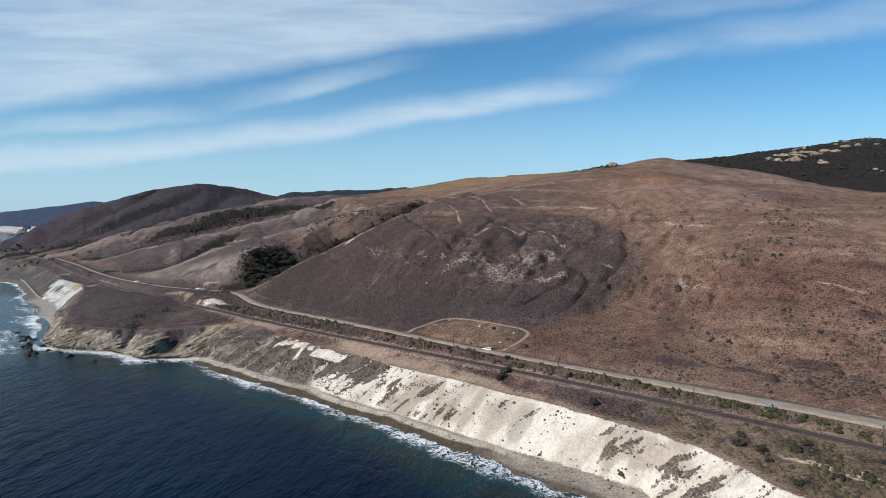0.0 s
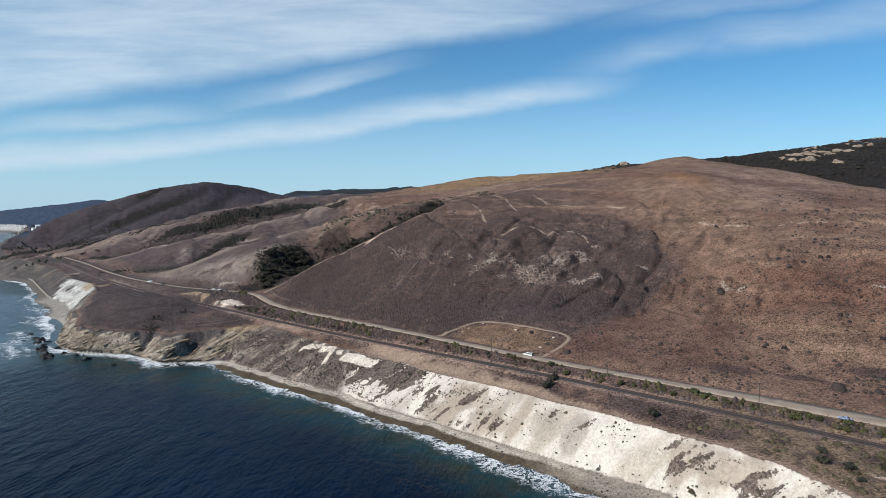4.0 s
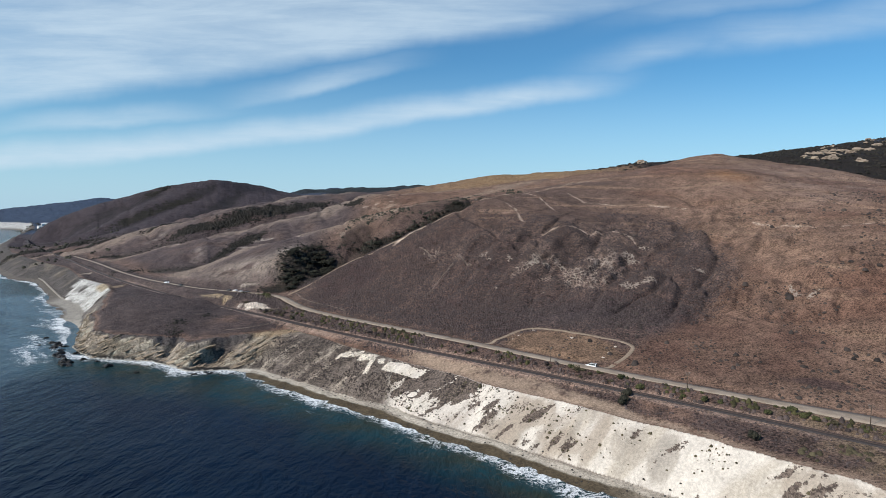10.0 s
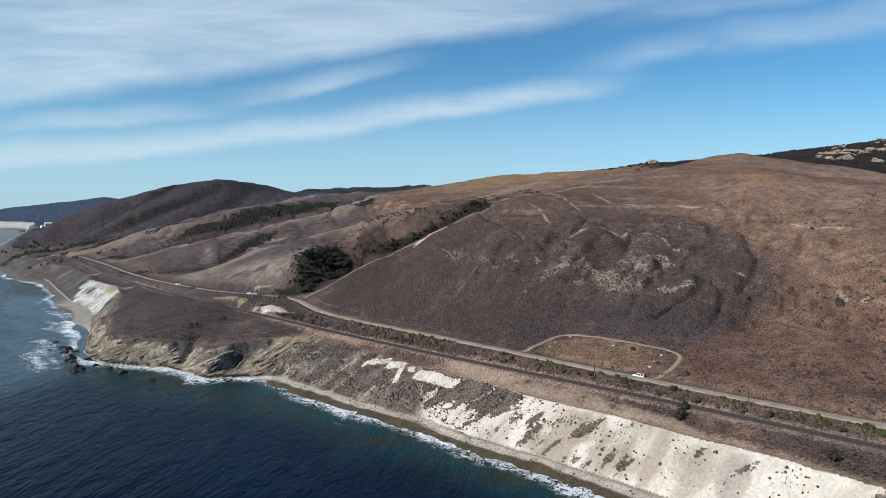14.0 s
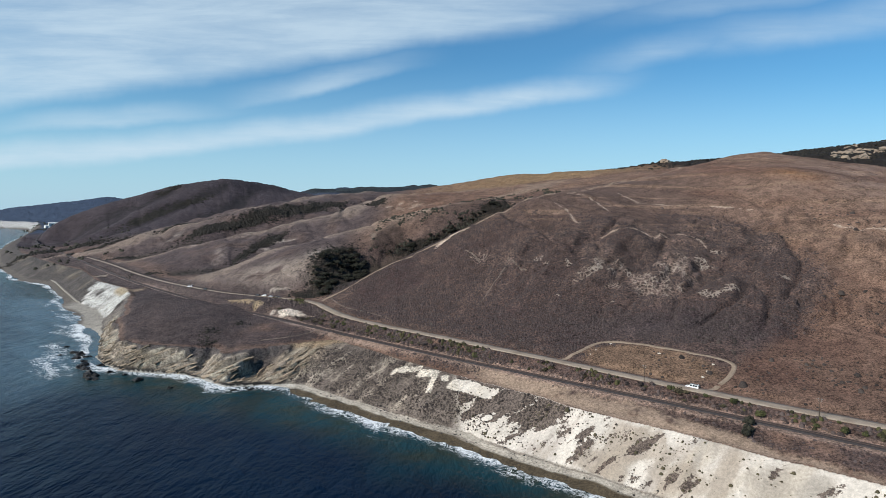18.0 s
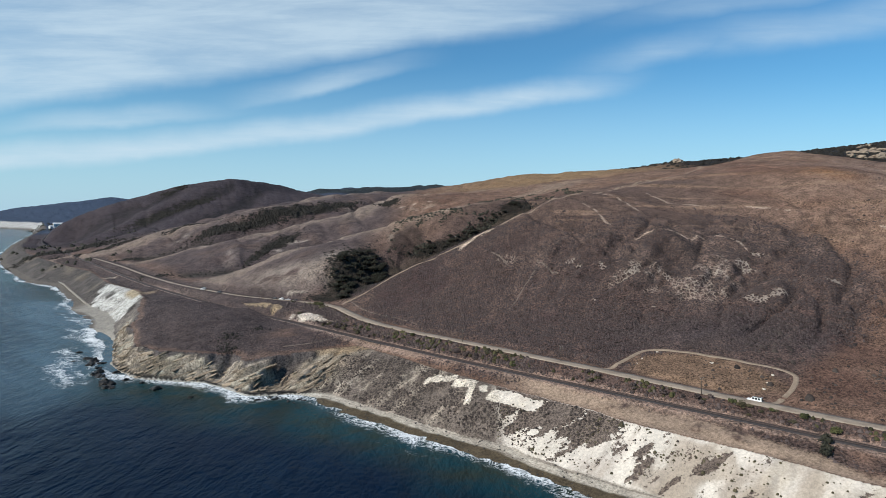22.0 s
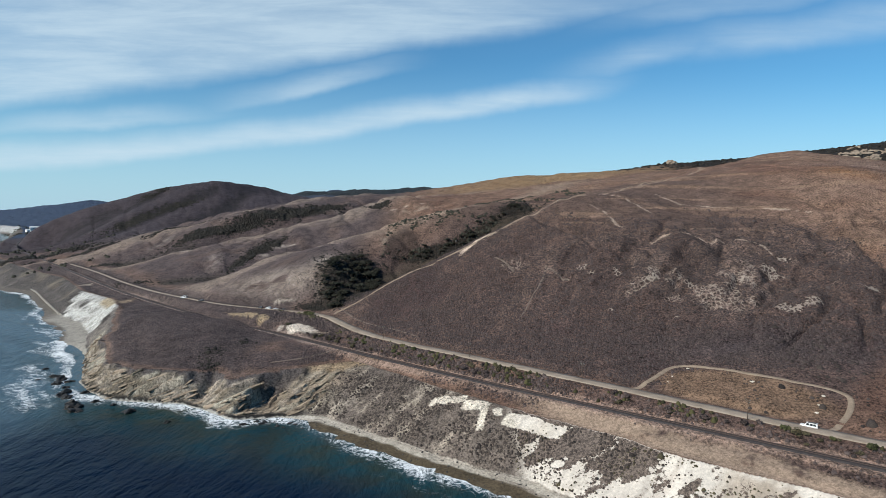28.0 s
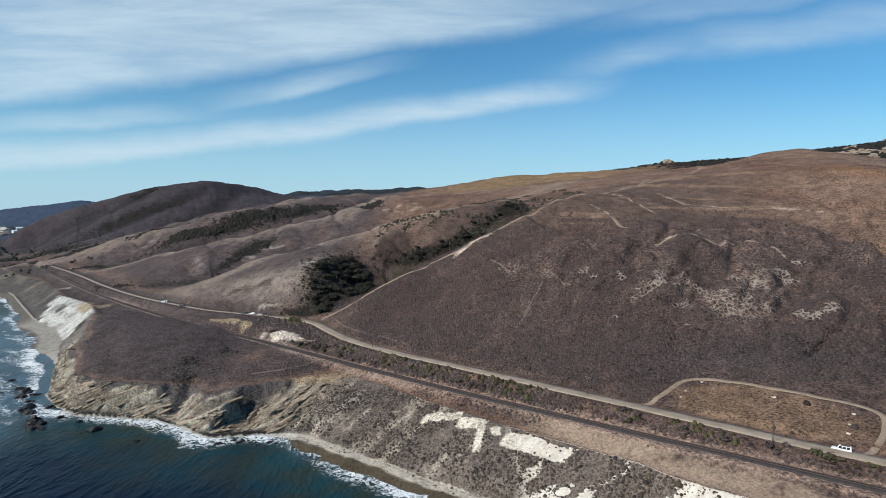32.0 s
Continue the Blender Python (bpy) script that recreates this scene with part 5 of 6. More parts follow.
# ---------------------------------------------------------------- poles along the road
def utility_pole(x, y, height=7.6, lean=0.0, turn=40.0):
    z = height_at(x, y)
    top = thing("utility_pole", x, y, z, turn)
    part("post", rod(bmesh.new(), (0, 0, -0.8), (lean, 0, height), 0.17, 0.11, 9), POLE_WOOD, top, shade=True)
    for i, drop in enumerate((0.35, 1.15)):
        arm = part("crossarm", box(bmesh.new(), lean - 0.06, lean + 0.06, -1.15 + 0.25 * i, 1.15 - 0.25 * i, height - drop, height - drop + 0.13, 0.015), POLE_WOOD, top)
        for side in (-0.95, -0.5, 0.5, 0.95):
            if abs(side) < 1.1 - 0.25 * i:
                part("insulator", rod(bmesh.new(), (lean, side, height - drop + 0.12), (lean, side, height - drop + 0.34), 0.05, 0.035, 8), CERAMIC, arm)
        part("brace", rod(bmesh.new(), (lean + 0.08, 0.0, height - drop - 0.55), (lean + 0.08, 0.6, height - drop + 0.02), 0.025, 0.025, 6), POLE_WOOD, arm)
    return tagged(top, "weathered wooden utility pole with crossarms beside the road", "pole", "poles along the road")


for x, y in ((6, 334.5), (58, 292), (109, 252), (152, 199), (-44, 384), (-93, 426), (-143, 476), (-262, 586), (-330, 633), (205, 160), (260, 110)):
    utility_pole(x, y)
for x, y in ((-96, 572), (-255, 690), (-20, 566)):
    utility_pole(x, y, 8.5)

# ---------------------------------------------------------------- shore: sea wall, rocks, boulders
WALL = [(-640, 885), (-612, 858), (-548, 779), (-481, 697), (-476, 694), (-473, 699), (-479, 713)]


def sea_wall():
    top = new("sea_wall")
    for a, b in zip(WALL, WALL[1:]):
        n = max(1, int(math.dist(a, b) / 12))
        for i in range(n):
            p = [a[j] + (b[j] - a[j]) * i / n for j in (0, 1)]
            q = [a[j] + (b[j] - a[j]) * (i + 1) / n for j in (0, 1)]
            angle = math.atan2(q[1] - p[1], q[0] - p[0])
            length = math.dist(p, q)
            bm = box(bmesh.new(), 0.01, length - 0.01, -0.5, 0.5, -2.0, 3.6 + 0.05 * (i % 2), 0.05)
            box(bm, 0, length, -0.68, 0.68, 3.6, 3.95, 0.05)
            bmesh.ops.transform(bm, matrix=Matrix.Translation((p[0], p[1], 0)) @ Matrix.Rotation(angle, 4, "Z"), verts=bm.verts)
            part("wall_panel", bm, CONCRETE, top)
    return tagged(top, "long stained concrete sea wall at the back of the beach", "sea wall")


sea_wall()


def stone_mesh(name, seed, mat, flat=0.6, jag=0.35, detail=3):
    bm = bmesh.new()
    bmesh.ops.create_icosphere(bm, subdivisions=detail, radius=1.0)
    off = Vector((seed * 7.3, seed * 3.1, seed * 1.7))
    for v in bm.verts:
        f = 1 + jag * noise.noise(v.co * 1.1 + off) + 0.5 * jag * noise.noise(v.co * 2.7 + off) + 0.3 * jag * noise.noise(v.co * 6 + off)
        v.co *= f
        v.co.z *= flat
    me = bpy.data.meshes.new(name)
    bm.to_mesh(me)
    bm.free()
    me.materials.append(mat)
    return me


SEA_STONES = [stone_mesh("sea_rock", i, WET_ROCK, 0.55, 0.6) for i in range(5)]
rng = random.Random(5)
spots = [(-349, 485, 2.6), (-341, 479, 3.8), (-338, 470, 3.2), (-333, 474, 2.2), (-321, 449, 4.2), (-316, 443, 3.0), (-307, 433, 4.0), (-302, 426, 4.6), (-298, 421, 3.2), (-270, 420, 3.4),
         (-366, 503, 1.8), (-296, 436, 2.2), (-311, 452, 2.4), (-328, 462, 2.0), (-355, 478, 1.4), (-283, 431, 2.0), (-243, 405, 1.6), (-205, 402, 1.5)]
spots += [(-200 + 3.1 * i + rng.uniform(-2, 2), 404 - 0.6 * i + rng.uniform(-3, 4), rng.uniform(0.7, 1.5)) for i in range(16)]
for i, (x, y, r) in enumerate(spots):
    rock = new("sea_rock", SEA_STONES[i % 5])
    rock.matrix_world = pose(x, y, 0.0, 0, 0, rng.uniform(0, 360)) @ Matrix.Diagonal((r * rng.uniform(0.8, 1.3), r * rng.uniform(0.7, 1.0), r * 0.9, 1))
    tagged(rock, "jagged wet black rock standing in the surf", "rock", "rocks in the surf")
PALE_STONES = [stone_mesh("boulder", 20 + i, SHALE, 0.5, 0.4, 2) for i in range(3)]
for i, (x, y, r) in enumerate(((4.5, 384, 0.6), (-5, 378, 0.5), (-9, 373, 0.4), (22.5, 362.5, 0.8), (42, 346, 0.8), (37, 341, 0.6), (33, 336, 0.6))):
    rock = new("boulder", PALE_STONES[i % 3])
    rock.matrix_world = pose(x, y, height_at(x, y) + 0.2 * r, 0, 0, 57 * i) @ Matrix.Diagonal((r * 1.2, r * 0.8, r, 1))
    tagged(rock, "pale boulder lying on the cleared flat", "boulder", "pale boulders by the track")


# ---------------------------------------------------------------- bedded rock of the headland: tilted slabs in its face
def slab_mesh(seed):
    rng = random.Random(seed)
    bm = bmesh.new()
    bmesh.ops.create_cube(bm, size=1.0)
    bmesh.ops.subdivide_edges(bm, edges=[e for e in bm.edges if abs(e.verts[0].co.x - e.verts[1].co.x) > 0.5], cuts=2)
    for v in bm.verts:
        taper = 1 - 0.55 * abs(v.co.x) * 2 * rng.uniform(0.6, 1.0)
        v.co = Vector((v.co.x + rng.uniform(-0.08, 0.08), v.co.y * taper + rng.uniform(-0.1, 0.1), v.co.z * (0.6 + 0.4 * taper) + rng.uniform(-0.16, 0.16)))
    me = bpy.data.meshes.new("rock_slab")
    bm.to_mesh(me)
    bm.free()
    me.materials.append(BEDDED)
    return me


SLABS = [slab_mesh(300 + i) for i in range(8)]
rng = random.Random(17)
foot_runs = np.array(densify([p for p in FOOT if -365 < p[0] < -150 and p[1] < 560], 1.0))
found = 0
trial = []
for _ in range(1500):
    i = rng.randrange(2, len(foot_runs) - 2)
    t = Vector((*(foot_runs[i + 2] - foot_runs[i - 2]), 0)).normalized()
    inland_ = Vector((t.y, -t.x, 0))
    d = rng.uniform(0.5, 34) ** 1.0
    trial.append((foot_runs[i][0] + inland_.x * d, foot_runs[i][1] + inland_.y * d, t, inland_))
tx, ty = np.array([p[0] for p in trial]), np.array([p[1] for p in trial])
tz, tk = ground_height(tx, ty, True)
wander = rough(tx, ty, 20, 3, 401)
for (x, y, t, inland_), z, u, st, w in zip(trial, tz, tk["u"], tk["stony"], wander):
    if 0.02 < u < 0.72 and st > 0.6 and w > -0.35 and found < 300:
        found += 1
        up = (inland_ * 0.8 + Vector((0, 0, 0.6))).normalized()
        tip = radians(rng.uniform(18, 52))
        axis = (-t * math.cos(tip) + up * math.sin(tip)).normalized()
        out = axis.cross(up).normalized()
        out = (out * 0.55 + (-inland_ * 0.45 + Vector((0, 0, 0.75))) * 0.8).normalized()
        side = out.cross(axis).normalized()
        out = axis.cross(side).normalized()
        m = Matrix((axis, side, out)).transposed().to_4x4()
        m.translation = Vector((x, y, z - rng.uniform(0.1, 0.5)))
        size_ = rng.uniform(0.7, 1.5)
        ob = new("rock_slab", SLABS[rng.randrange(8)])
        ob.matrix_world = m @ Matrix.Diagonal((rng.uniform(3.0, 9.0) * size_, rng.uniform(0.7, 1.9) * size_, rng.uniform(0.3, 0.6) * size_, 1))
        ob.parent = ground

# ---------------------------------------------------------------- plants
def leaf_mass(bm, rng, centre, rx, ry, rz, count, size):
    """Small bent leaf tufts over and in a rounded, uneven mass."""
    off = Vector((rng.uniform(0, 50), rng.uniform(0, 50), rng.uniform(0, 50)))
    for _ in range(count):
        a, b = rng.uniform(0, math.tau), rng.uniform(-0.35, 1.0)
        s = math.sqrt(max(0.0, 1 - b * b))
        d = Vector((math.cos(a) * s, math.sin(a) * s, b))
        f = (0.72 + 0.55 * noise.noise(d * 2.1 + off)) * rng.uniform(0.72, 1.06)
        c = Vector(centre) + Vector((d.x * rx * f, d.y * ry * f, d.z * rz * f))
        up = (d + Vector((rng.uniform(-0.6, 0.6), rng.uniform(-0.6, 0.6), rng.uniform(-0.2, 0.7)))).normalized()
        t1 = up.orthogonal().normalized()
        t2 = up.cross(t1)
        r = size * rng.uniform(0.6, 1.3)
        k = rng.uniform(0, math.tau)
        ring = [bm.verts.new(c + (t1 * math.cos(k + j * math.tau / 4) + t2 * math.sin(k + j * math.tau / 4)) * r * (1 if j % 2 else 0.7)) for j in range(4)]
        tip = bm.verts.new(c + up * r * 0.55)
        for j in range(4):
            bm.faces.new((ring[j], ring[(j + 1) % 4], tip))


def shrub_source(name, mat, seed, count=110, size=0.26):
    """A round bush about 2 m across, of stems and tufts: two meshes for the shared parts."""
    rng = random.Random(seed)
    bm = bmesh.new()
    for i in range(5):
        a = i * 1.3 + rng.uniform(-0.3, 0.3)
        rod(bm, (0, 0, -0.25), (0.55 * math.cos(a), 0.55 * math.sin(a), 0.55), 0.05, 0.02, 5)
    stems = bpy.data.meshes.new("stems")
    bm.to_mesh(stems)
    bm.free()
    stems.materials.append(POLE_WOOD)
    bm = bmesh.new()
    for _ in range(4):
        leaf_mass(bm, rng, (rng.uniform(-0.4, 0.4), rng.uniform(-0.4, 0.4), rng.uniform(0.25, 0.5)), rng.uniform(0.6, 0.95), rng.uniform(0.6, 0.95), rng.uniform(0.55, 0.85), count // 4, size)
    crown = bpy.data.meshes.new("foliage")
    bm.to_mesh(crown)
    bm.free()
    crown.materials.append(mat)
    return stems, crown


SHRUBS = {"green": [shrub_source("g", GREEN_LEAF, 40 + i) for i in range(3)], "olive": [shrub_source("o", OLIVE_LEAF, 50 + i) for i in range(3)],
          "grey": [shrub_source("y", GREY_LEAF, 60 + i) for i in range(3)], "dark": [shrub_source("d", OAK_LEAF, 70 + i, 160, 0.22) for i in range(3)]}


def shrub(kind, x, y, r, tall, label, group, z=None, seed=0):
    stems, crown = SHRUBS[kind][seed % 3]
    top = new("shrub", stems)
    z = height_at(x, y) if z is None else z
    top.matrix_world = pose(x, y, z, 0, 0, (seed * 67) % 360) @ Matrix.Diagonal((r, r * 0.9, tall, 1))
    leaf = new("foliage", crown)
    leaf.parent = top
    return tagged(top, label, "shrub", group)


shrub("dark", 64.6, 249.5, 2.9, 3.1, "lone dark green rounded bush on the cliff edge", "", seed=1)
for i, (x, y, r) in enumerate(((31.5, 291.5, 2.4), (29.5, 289, 2.6), (27.5, 286, 2.4), (33, 294, 1.8))):
    shrub("dark", x, y, r, 2.6, "dark bush filling a drainage notch at the cliff", "bushes in the notch", seed=i)
for i, (x, y, r) in enumerate(((-203, 552, 3.2), (-207, 554, 2.8))):
    shrub("green", x, y, r, 2.6, "bright green bush at the road bend", "bushes at the bend", seed=i)


def tree(x, y, tall, wide, z, seed):
    """An oak: tapered trunk, limbs and a broken crown of tufts."""
    trunk, crown = OAKS[seed % len(OAKS)]
    top = new("oak_tree")
    top.matrix_world = pose(x, y, z, 0, 0, (seed * 83) % 360) @ Matrix.Diagonal((wide, wide, tall, 1))
    for name, me in (("trunk", trunk), ("crown", crown)):
        ob = new(name, me)
        ob.parent = top
    return tagged(top, "dark evergreen oak growing in the gully", "tree", "oaks in the gully")


def oak_source(seed):
    rng = random.Random(seed)
    bm = bmesh.new()
    rod(bm, (0, 0, -0.08), (0.04, 0.02, 0.42), 0.055, 0.035, 7)
    ends = []
    for i in range(5):
        a = i * 1.257 + rng.uniform(-0.3, 0.3)
        e = (0.30 * math.cos(a), 0.30 * math.sin(a), rng.uniform(0.55, 0.75))
        rod(bm, (0.03, 0.01, rng.uniform(0.28, 0.42)), e, 0.028, 0.01, 5)
        ends.append(e)
    trunk = bpy.data.meshes.new("trunk")
    bm.to_mesh(trunk)
    bm.free()
    trunk.materials.append(POLE_WOOD)
    bm = bmesh.new()
    for e in ends + [(0, 0, 0.82)]:
        leaf_mass(bm, rng, e, rng.uniform(0.22, 0.32), rng.uniform(0.22, 0.32), rng.uniform(0.16, 0.24), 42, 0.075)
    crown = bpy.data.meshes.new("crown")
    bm.to_mesh(crown)
    bm.free()
    crown.materials.append(OAK_LEAF)
    return trunk, crown


OAKS = [oak_source(90 + i) for i in range(4)]


def along(line, run):
    pts = np.array([p[:3] for p in line], float)
    d = np.concatenate([[0], np.cumsum(np.hypot(*np.diff(pts[:, :2], axis=0).T))])
    f = np.gradient(pts[:, :2], axis=0)
    i = min(len(d) - 2, max(0, int(np.searchsorted(d, run)) - 1))
    t = (pts[i + 1, :2] - pts[i, :2]) / (d[i + 1] - d[i])
    p = pts[i, :2] + t * (run - d[i])
    return p, np.array([t[1], -t[0]])


rng = random.Random(11)
places = []
for i in range(70):
    a, f = rng.uniform(0, math.tau), math.sqrt(rng.random())
    places.append((-182 + 21 * f * math.cos(a) + 4 * f * math.sin(a), 612 + 42 * f * math.sin(a), rng.uniform(3.6, 6.4), rng.uniform(6.0, 10.0)))
for i in range(44):
    p, side = along([(-150, 652, 0), (-128, 660, 0), (-100, 660, 0), (-78, 668, 0), (-62, 680, 0), (-36, 694, 0), (-24, 706, 0)], rng.uniform(2, 138))
    off = rng.gauss(0, 3.5)
    places.append((p[0] + side[0] * off, p[1] + side[1] * off, rng.uniform(2.6, 4.6), rng.uniform(3.5, 6.5)))
for (x, y, tall, wide), z in zip(places, heights(places)):
    tree(x, y, tall, wide, z, rng.randrange(100))

# hedge of shrubs between rail and road
rng = random.Random(12)
places = []
for i in range(215):
    run = rng.uniform(400, 930)
    p, side = along(RAIL, run)
    off = rng.uniform(5.5, 13.5) if rng.random() < 0.8 else rng.uniform(13, 17)
    places.append((p[0] + side[0] * off, p[1] + side[1] * off, rng.uniform(0.9, 2.3)))
away = np.abs(line_distance(np.array([p[0] for p in places]), np.array([p[1] for p in places]), ROAD)[0])
for i, ((x, y, r), z, d) in enumerate(zip(places, heights(places), away)):
    if d > 5.2 + 0.7 * r + (2.5 if x > 100 else 0) and math.hypot((x + 202) / 20, (y - 516) / 9) > 1:
        kind = "green" if (ripple(np.array([x]), np.array([y]), 30, 9)[0] > -0.35 and i % 4) else ("olive", "grey")[i % 2]
        shrub(kind, x, y, r, r * rng.uniform(0.75, 1.05), {"green": "green coyote bush in the strip beside the railway", "olive": "olive-brown bush in the strip beside the railway", "grey": "dry grey bush in the strip beside the railway"}[kind], "bushes between road and railway", z, i)

# dark shrubs on the bench near the cliff
rng = random.Random(13)
places = []
while len(places) < 105:
    x, y = rng.uniform(95, 200), rng.uniform(95, 215)
    places.append((x, y, rng.uniform(1.1, 3.0)))
px, py = np.array([p[0] for p in places]), np.array([p[1] for p in places])
keep = (line_distance(px, py, BRINK)[0] > 4) & (line_distance(px, py, RAIL)[0] < -6)
for i, ((x, y, r), z, ok) in enumerate(zip(places, heights(places), keep)):
    if ok:
        shrub(("dark", "olive", "dark")[i % 3], x, y, r, r * 0.75, ("dark green", "olive", "dark green")[i % 3] + " spreading shrub on the bench above the cliff", "shrubs on the bench", z, i)


# ---------------------------------------------------------------- far farm buildings
def shed(x, y, long_, wide, tall, turn):
    top = thing("farm_shed", x, y, height_at(x, y), turn)
    part("wall", box(bmesh.new(), -long_ / 2, long_ / 2, -wide / 2, wide / 2, -2, tall, 0.05), STUCCO, top)
    bm = outline(bmesh.new(), [(-wide / 2 - 0.6, tall), (wide / 2 + 0.6, tall), (0, tall + wide * 0.22)], long_ / 2 + 0.6)
    bmesh.ops.transform(bm, matrix=Matrix.Rotation(radians(90), 4, "Z"), verts=bm.verts)
    part("roof", bm, ROOFING, top)
    for i in range(3):
        a = -long_ / 2 + long_ * (i + 0.5) / 3
        part("door", box(bmesh.new(), a - 1.6, a + 1.6, -wide / 2 - 0.06, -wide / 2 + 0.02, -0.2, 3.2), DARK_PAINT, top)
    return tagged(top, "long white farm shed with a pale metal roof", "building", "farm sheds on the plain")


RIDGE_STONES = [stone_mesh("rock_outcrop", 40 + i, OUTCROP, 0.55, 0.55) for i in range(4)]
rng = random.Random(23)
spots = []
for cx, cy, spread, count in ((770, 1330, 30, 6), (885, 1480, 40, 9), (1000, 1600, 45, 9), (830, 1180, 40, 4), (1180, 1760, 60, 9), (1380, 1960, 60, 6), (410, 1440, 10, 1)):
    spots += [(rng.gauss(cx, spread), rng.gauss(cy, spread * 0.7), rng.uniform(4, 15)) for _ in range(count)]
for i, ((x, y, r), z) in enumerate(zip(spots, heights(spots))):
    ob = new("rock_outcrop", RIDGE_STONES[i % 4])
    ob.matrix_world = pose(x, y, z + 0.05 * r, 0, 0, rng.uniform(0, 360)) @ Matrix.Diagonal((r * rng.uniform(0.8, 1.5), r * rng.uniform(0.6, 1.0), r * rng.uniform(0.7, 1.1), 1))
    tagged(ob, "pale sandstone outcrop among dark chaparral on the ridge", "rock", "outcrops on the ridge")

for x, y, l, w, turn in ((-1515, 2225, 60, 18, 40), (-1545, 2262, 48, 16, 40), (-1480, 2240, 40, 16, 20), (-1600, 2300, 30, 14, 60)):
    shed(x, y, l, w, 6.5, turn)



# ---------------------------------------------------------------- low brush, tufts and stones that nobody could count
def clump_template(seed, tall):
    """A low tuft of nine corners: a ragged ring, a shoulder and a tip."""
    rng = random.Random(seed)
    v = [(math.cos(a) * rng.uniform(0.8, 1.15), math.sin(a) * rng.uniform(0.8, 1.15), -0.15) for a in np.arange(6) * math.tau / 6]
    v += [(math.cos(a + 0.5) * rng.uniform(0.45, 0.75), math.sin(a + 0.5) * rng.uniform(0.45, 0.75), tall * rng.uniform(0.6, 1.0)) for a in np.arange(4) * math.tau / 4]
    v.append((rng.uniform(-0.2, 0.2), rng.uniform(-0.2, 0.2), tall * rng.uniform(0.9, 1.2)))
    f = [(0, 1, 6), (1, 2, 7), (2, 3, 7), (3, 4, 8), (4, 5, 9), (5, 0, 9), (1, 7, 6), (3, 8, 7), (4, 9, 8), (0, 6, 9), (6, 7, 10), (7, 8, 10), (8, 9, 10), (9, 6, 10)]
    return np.array(v), np.array(f)


def scatter(name, x, y, size, mat, label, tall=0.8, seed=0, sink=0.0):
    """One joined mesh of tufts standing at those places."""
    rng_ = np.random.default_rng(seed)
    z = ground_height(x, y) - sink
    turn = rng_.uniform(0, math.tau, len(x))
    kinds_ = rng_.integers(0, 6, len(x))
    all_v, all_f, base = [], [], 0
    for i in range(6):
        tv, tf = clump_template(seed * 10 + i, tall)
        pick = kinds_ == i
        n = int(pick.sum())
        c, s, r = np.cos(turn[pick]), np.sin(turn[pick]), size[pick]
        vx = (c[:, None] * tv[None, :, 0] - s[:, None] * tv[None, :, 1]) * r[:, None] + x[pick][:, None]
        vy = (s[:, None] * tv[None, :, 0] + c[:, None] * tv[None, :, 1]) * r[:, None] + y[pick][:, None]
        vz = tv[None, :, 2] * r[:, None] * rng_.uniform(0.7, 1.3, n)[:, None] + z[pick][:, None]
        all_v.append(np.stack([vx, vy, vz], -1).reshape(-1, 3))
        all_f.append((tf[None] + (np.arange(n) * len(tv))[:, None, None] + base).reshape(-1, 3))
        base += n * len(tv)
    v, f = np.concatenate(all_v), np.concatenate(all_f)
    me = bpy.data.meshes.new(name)
    me.vertices.add(len(v))
    me.vertices.foreach_set("co", v.astype(np.float32).ravel())
    me.loops.add(f.size)
    me.loops.foreach_set("vertex_index", f.astype(np.int32).ravel())
    me.polygons.add(len(f))
    me.polygons.foreach_set("loop_start", np.arange(0, f.size, 3, dtype=np.int32))
    me.update(calc_edges=True)
    me.materials.append(mat)
    return tagged(new(name, me), label, "brush", kind="stuff")


def sown(count, x0, x1, y0, y1, seed, test):
    """Random places in a rectangle of the plan that pass a test with some chance."""
    g = np.random.default_rng(seed)
    x, y = g.uniform(x0, x1, count), g.uniform(y0, y1, count)
    ok = test(x, y) > g.uniform(0, 1, count)
    return x[ok], y[ok], g


def clear_of_ways(x, y):
    ok = (np.abs(line_distance(x, y, ROAD)[0]) > 4.6) & (np.abs(line_distance(x, y, RAIL)[0]) > 4.6)
    ok &= np.abs(line_distance(x, y, LOOP)[0]) > 2.6
    ok &= np.abs(line_distance(x, y, [(a, b) for a, b in SPUR_TRAIL])[0]) > 2.4
    banks = near_place(x, y, -202, 516, 20, 6.5, -26) + near_place(x, y, -252, 558, 26, 4, -43)
    return ok.astype(float) * (banks < 0.4)


def brush_chance(x, y):
    z, k = ground_height(x, y, True)
    cover_ = land_cover(x, y, z, k)
    return cover_[1] * (1 - 0.85 * smooth(0.12, 0.5, cover_[3])) * clear_of_ways(x, y) * smooth(-0.8, 0.1, rough(x, y, 8, 3, 301)) * (k["brink"] > 0.5)


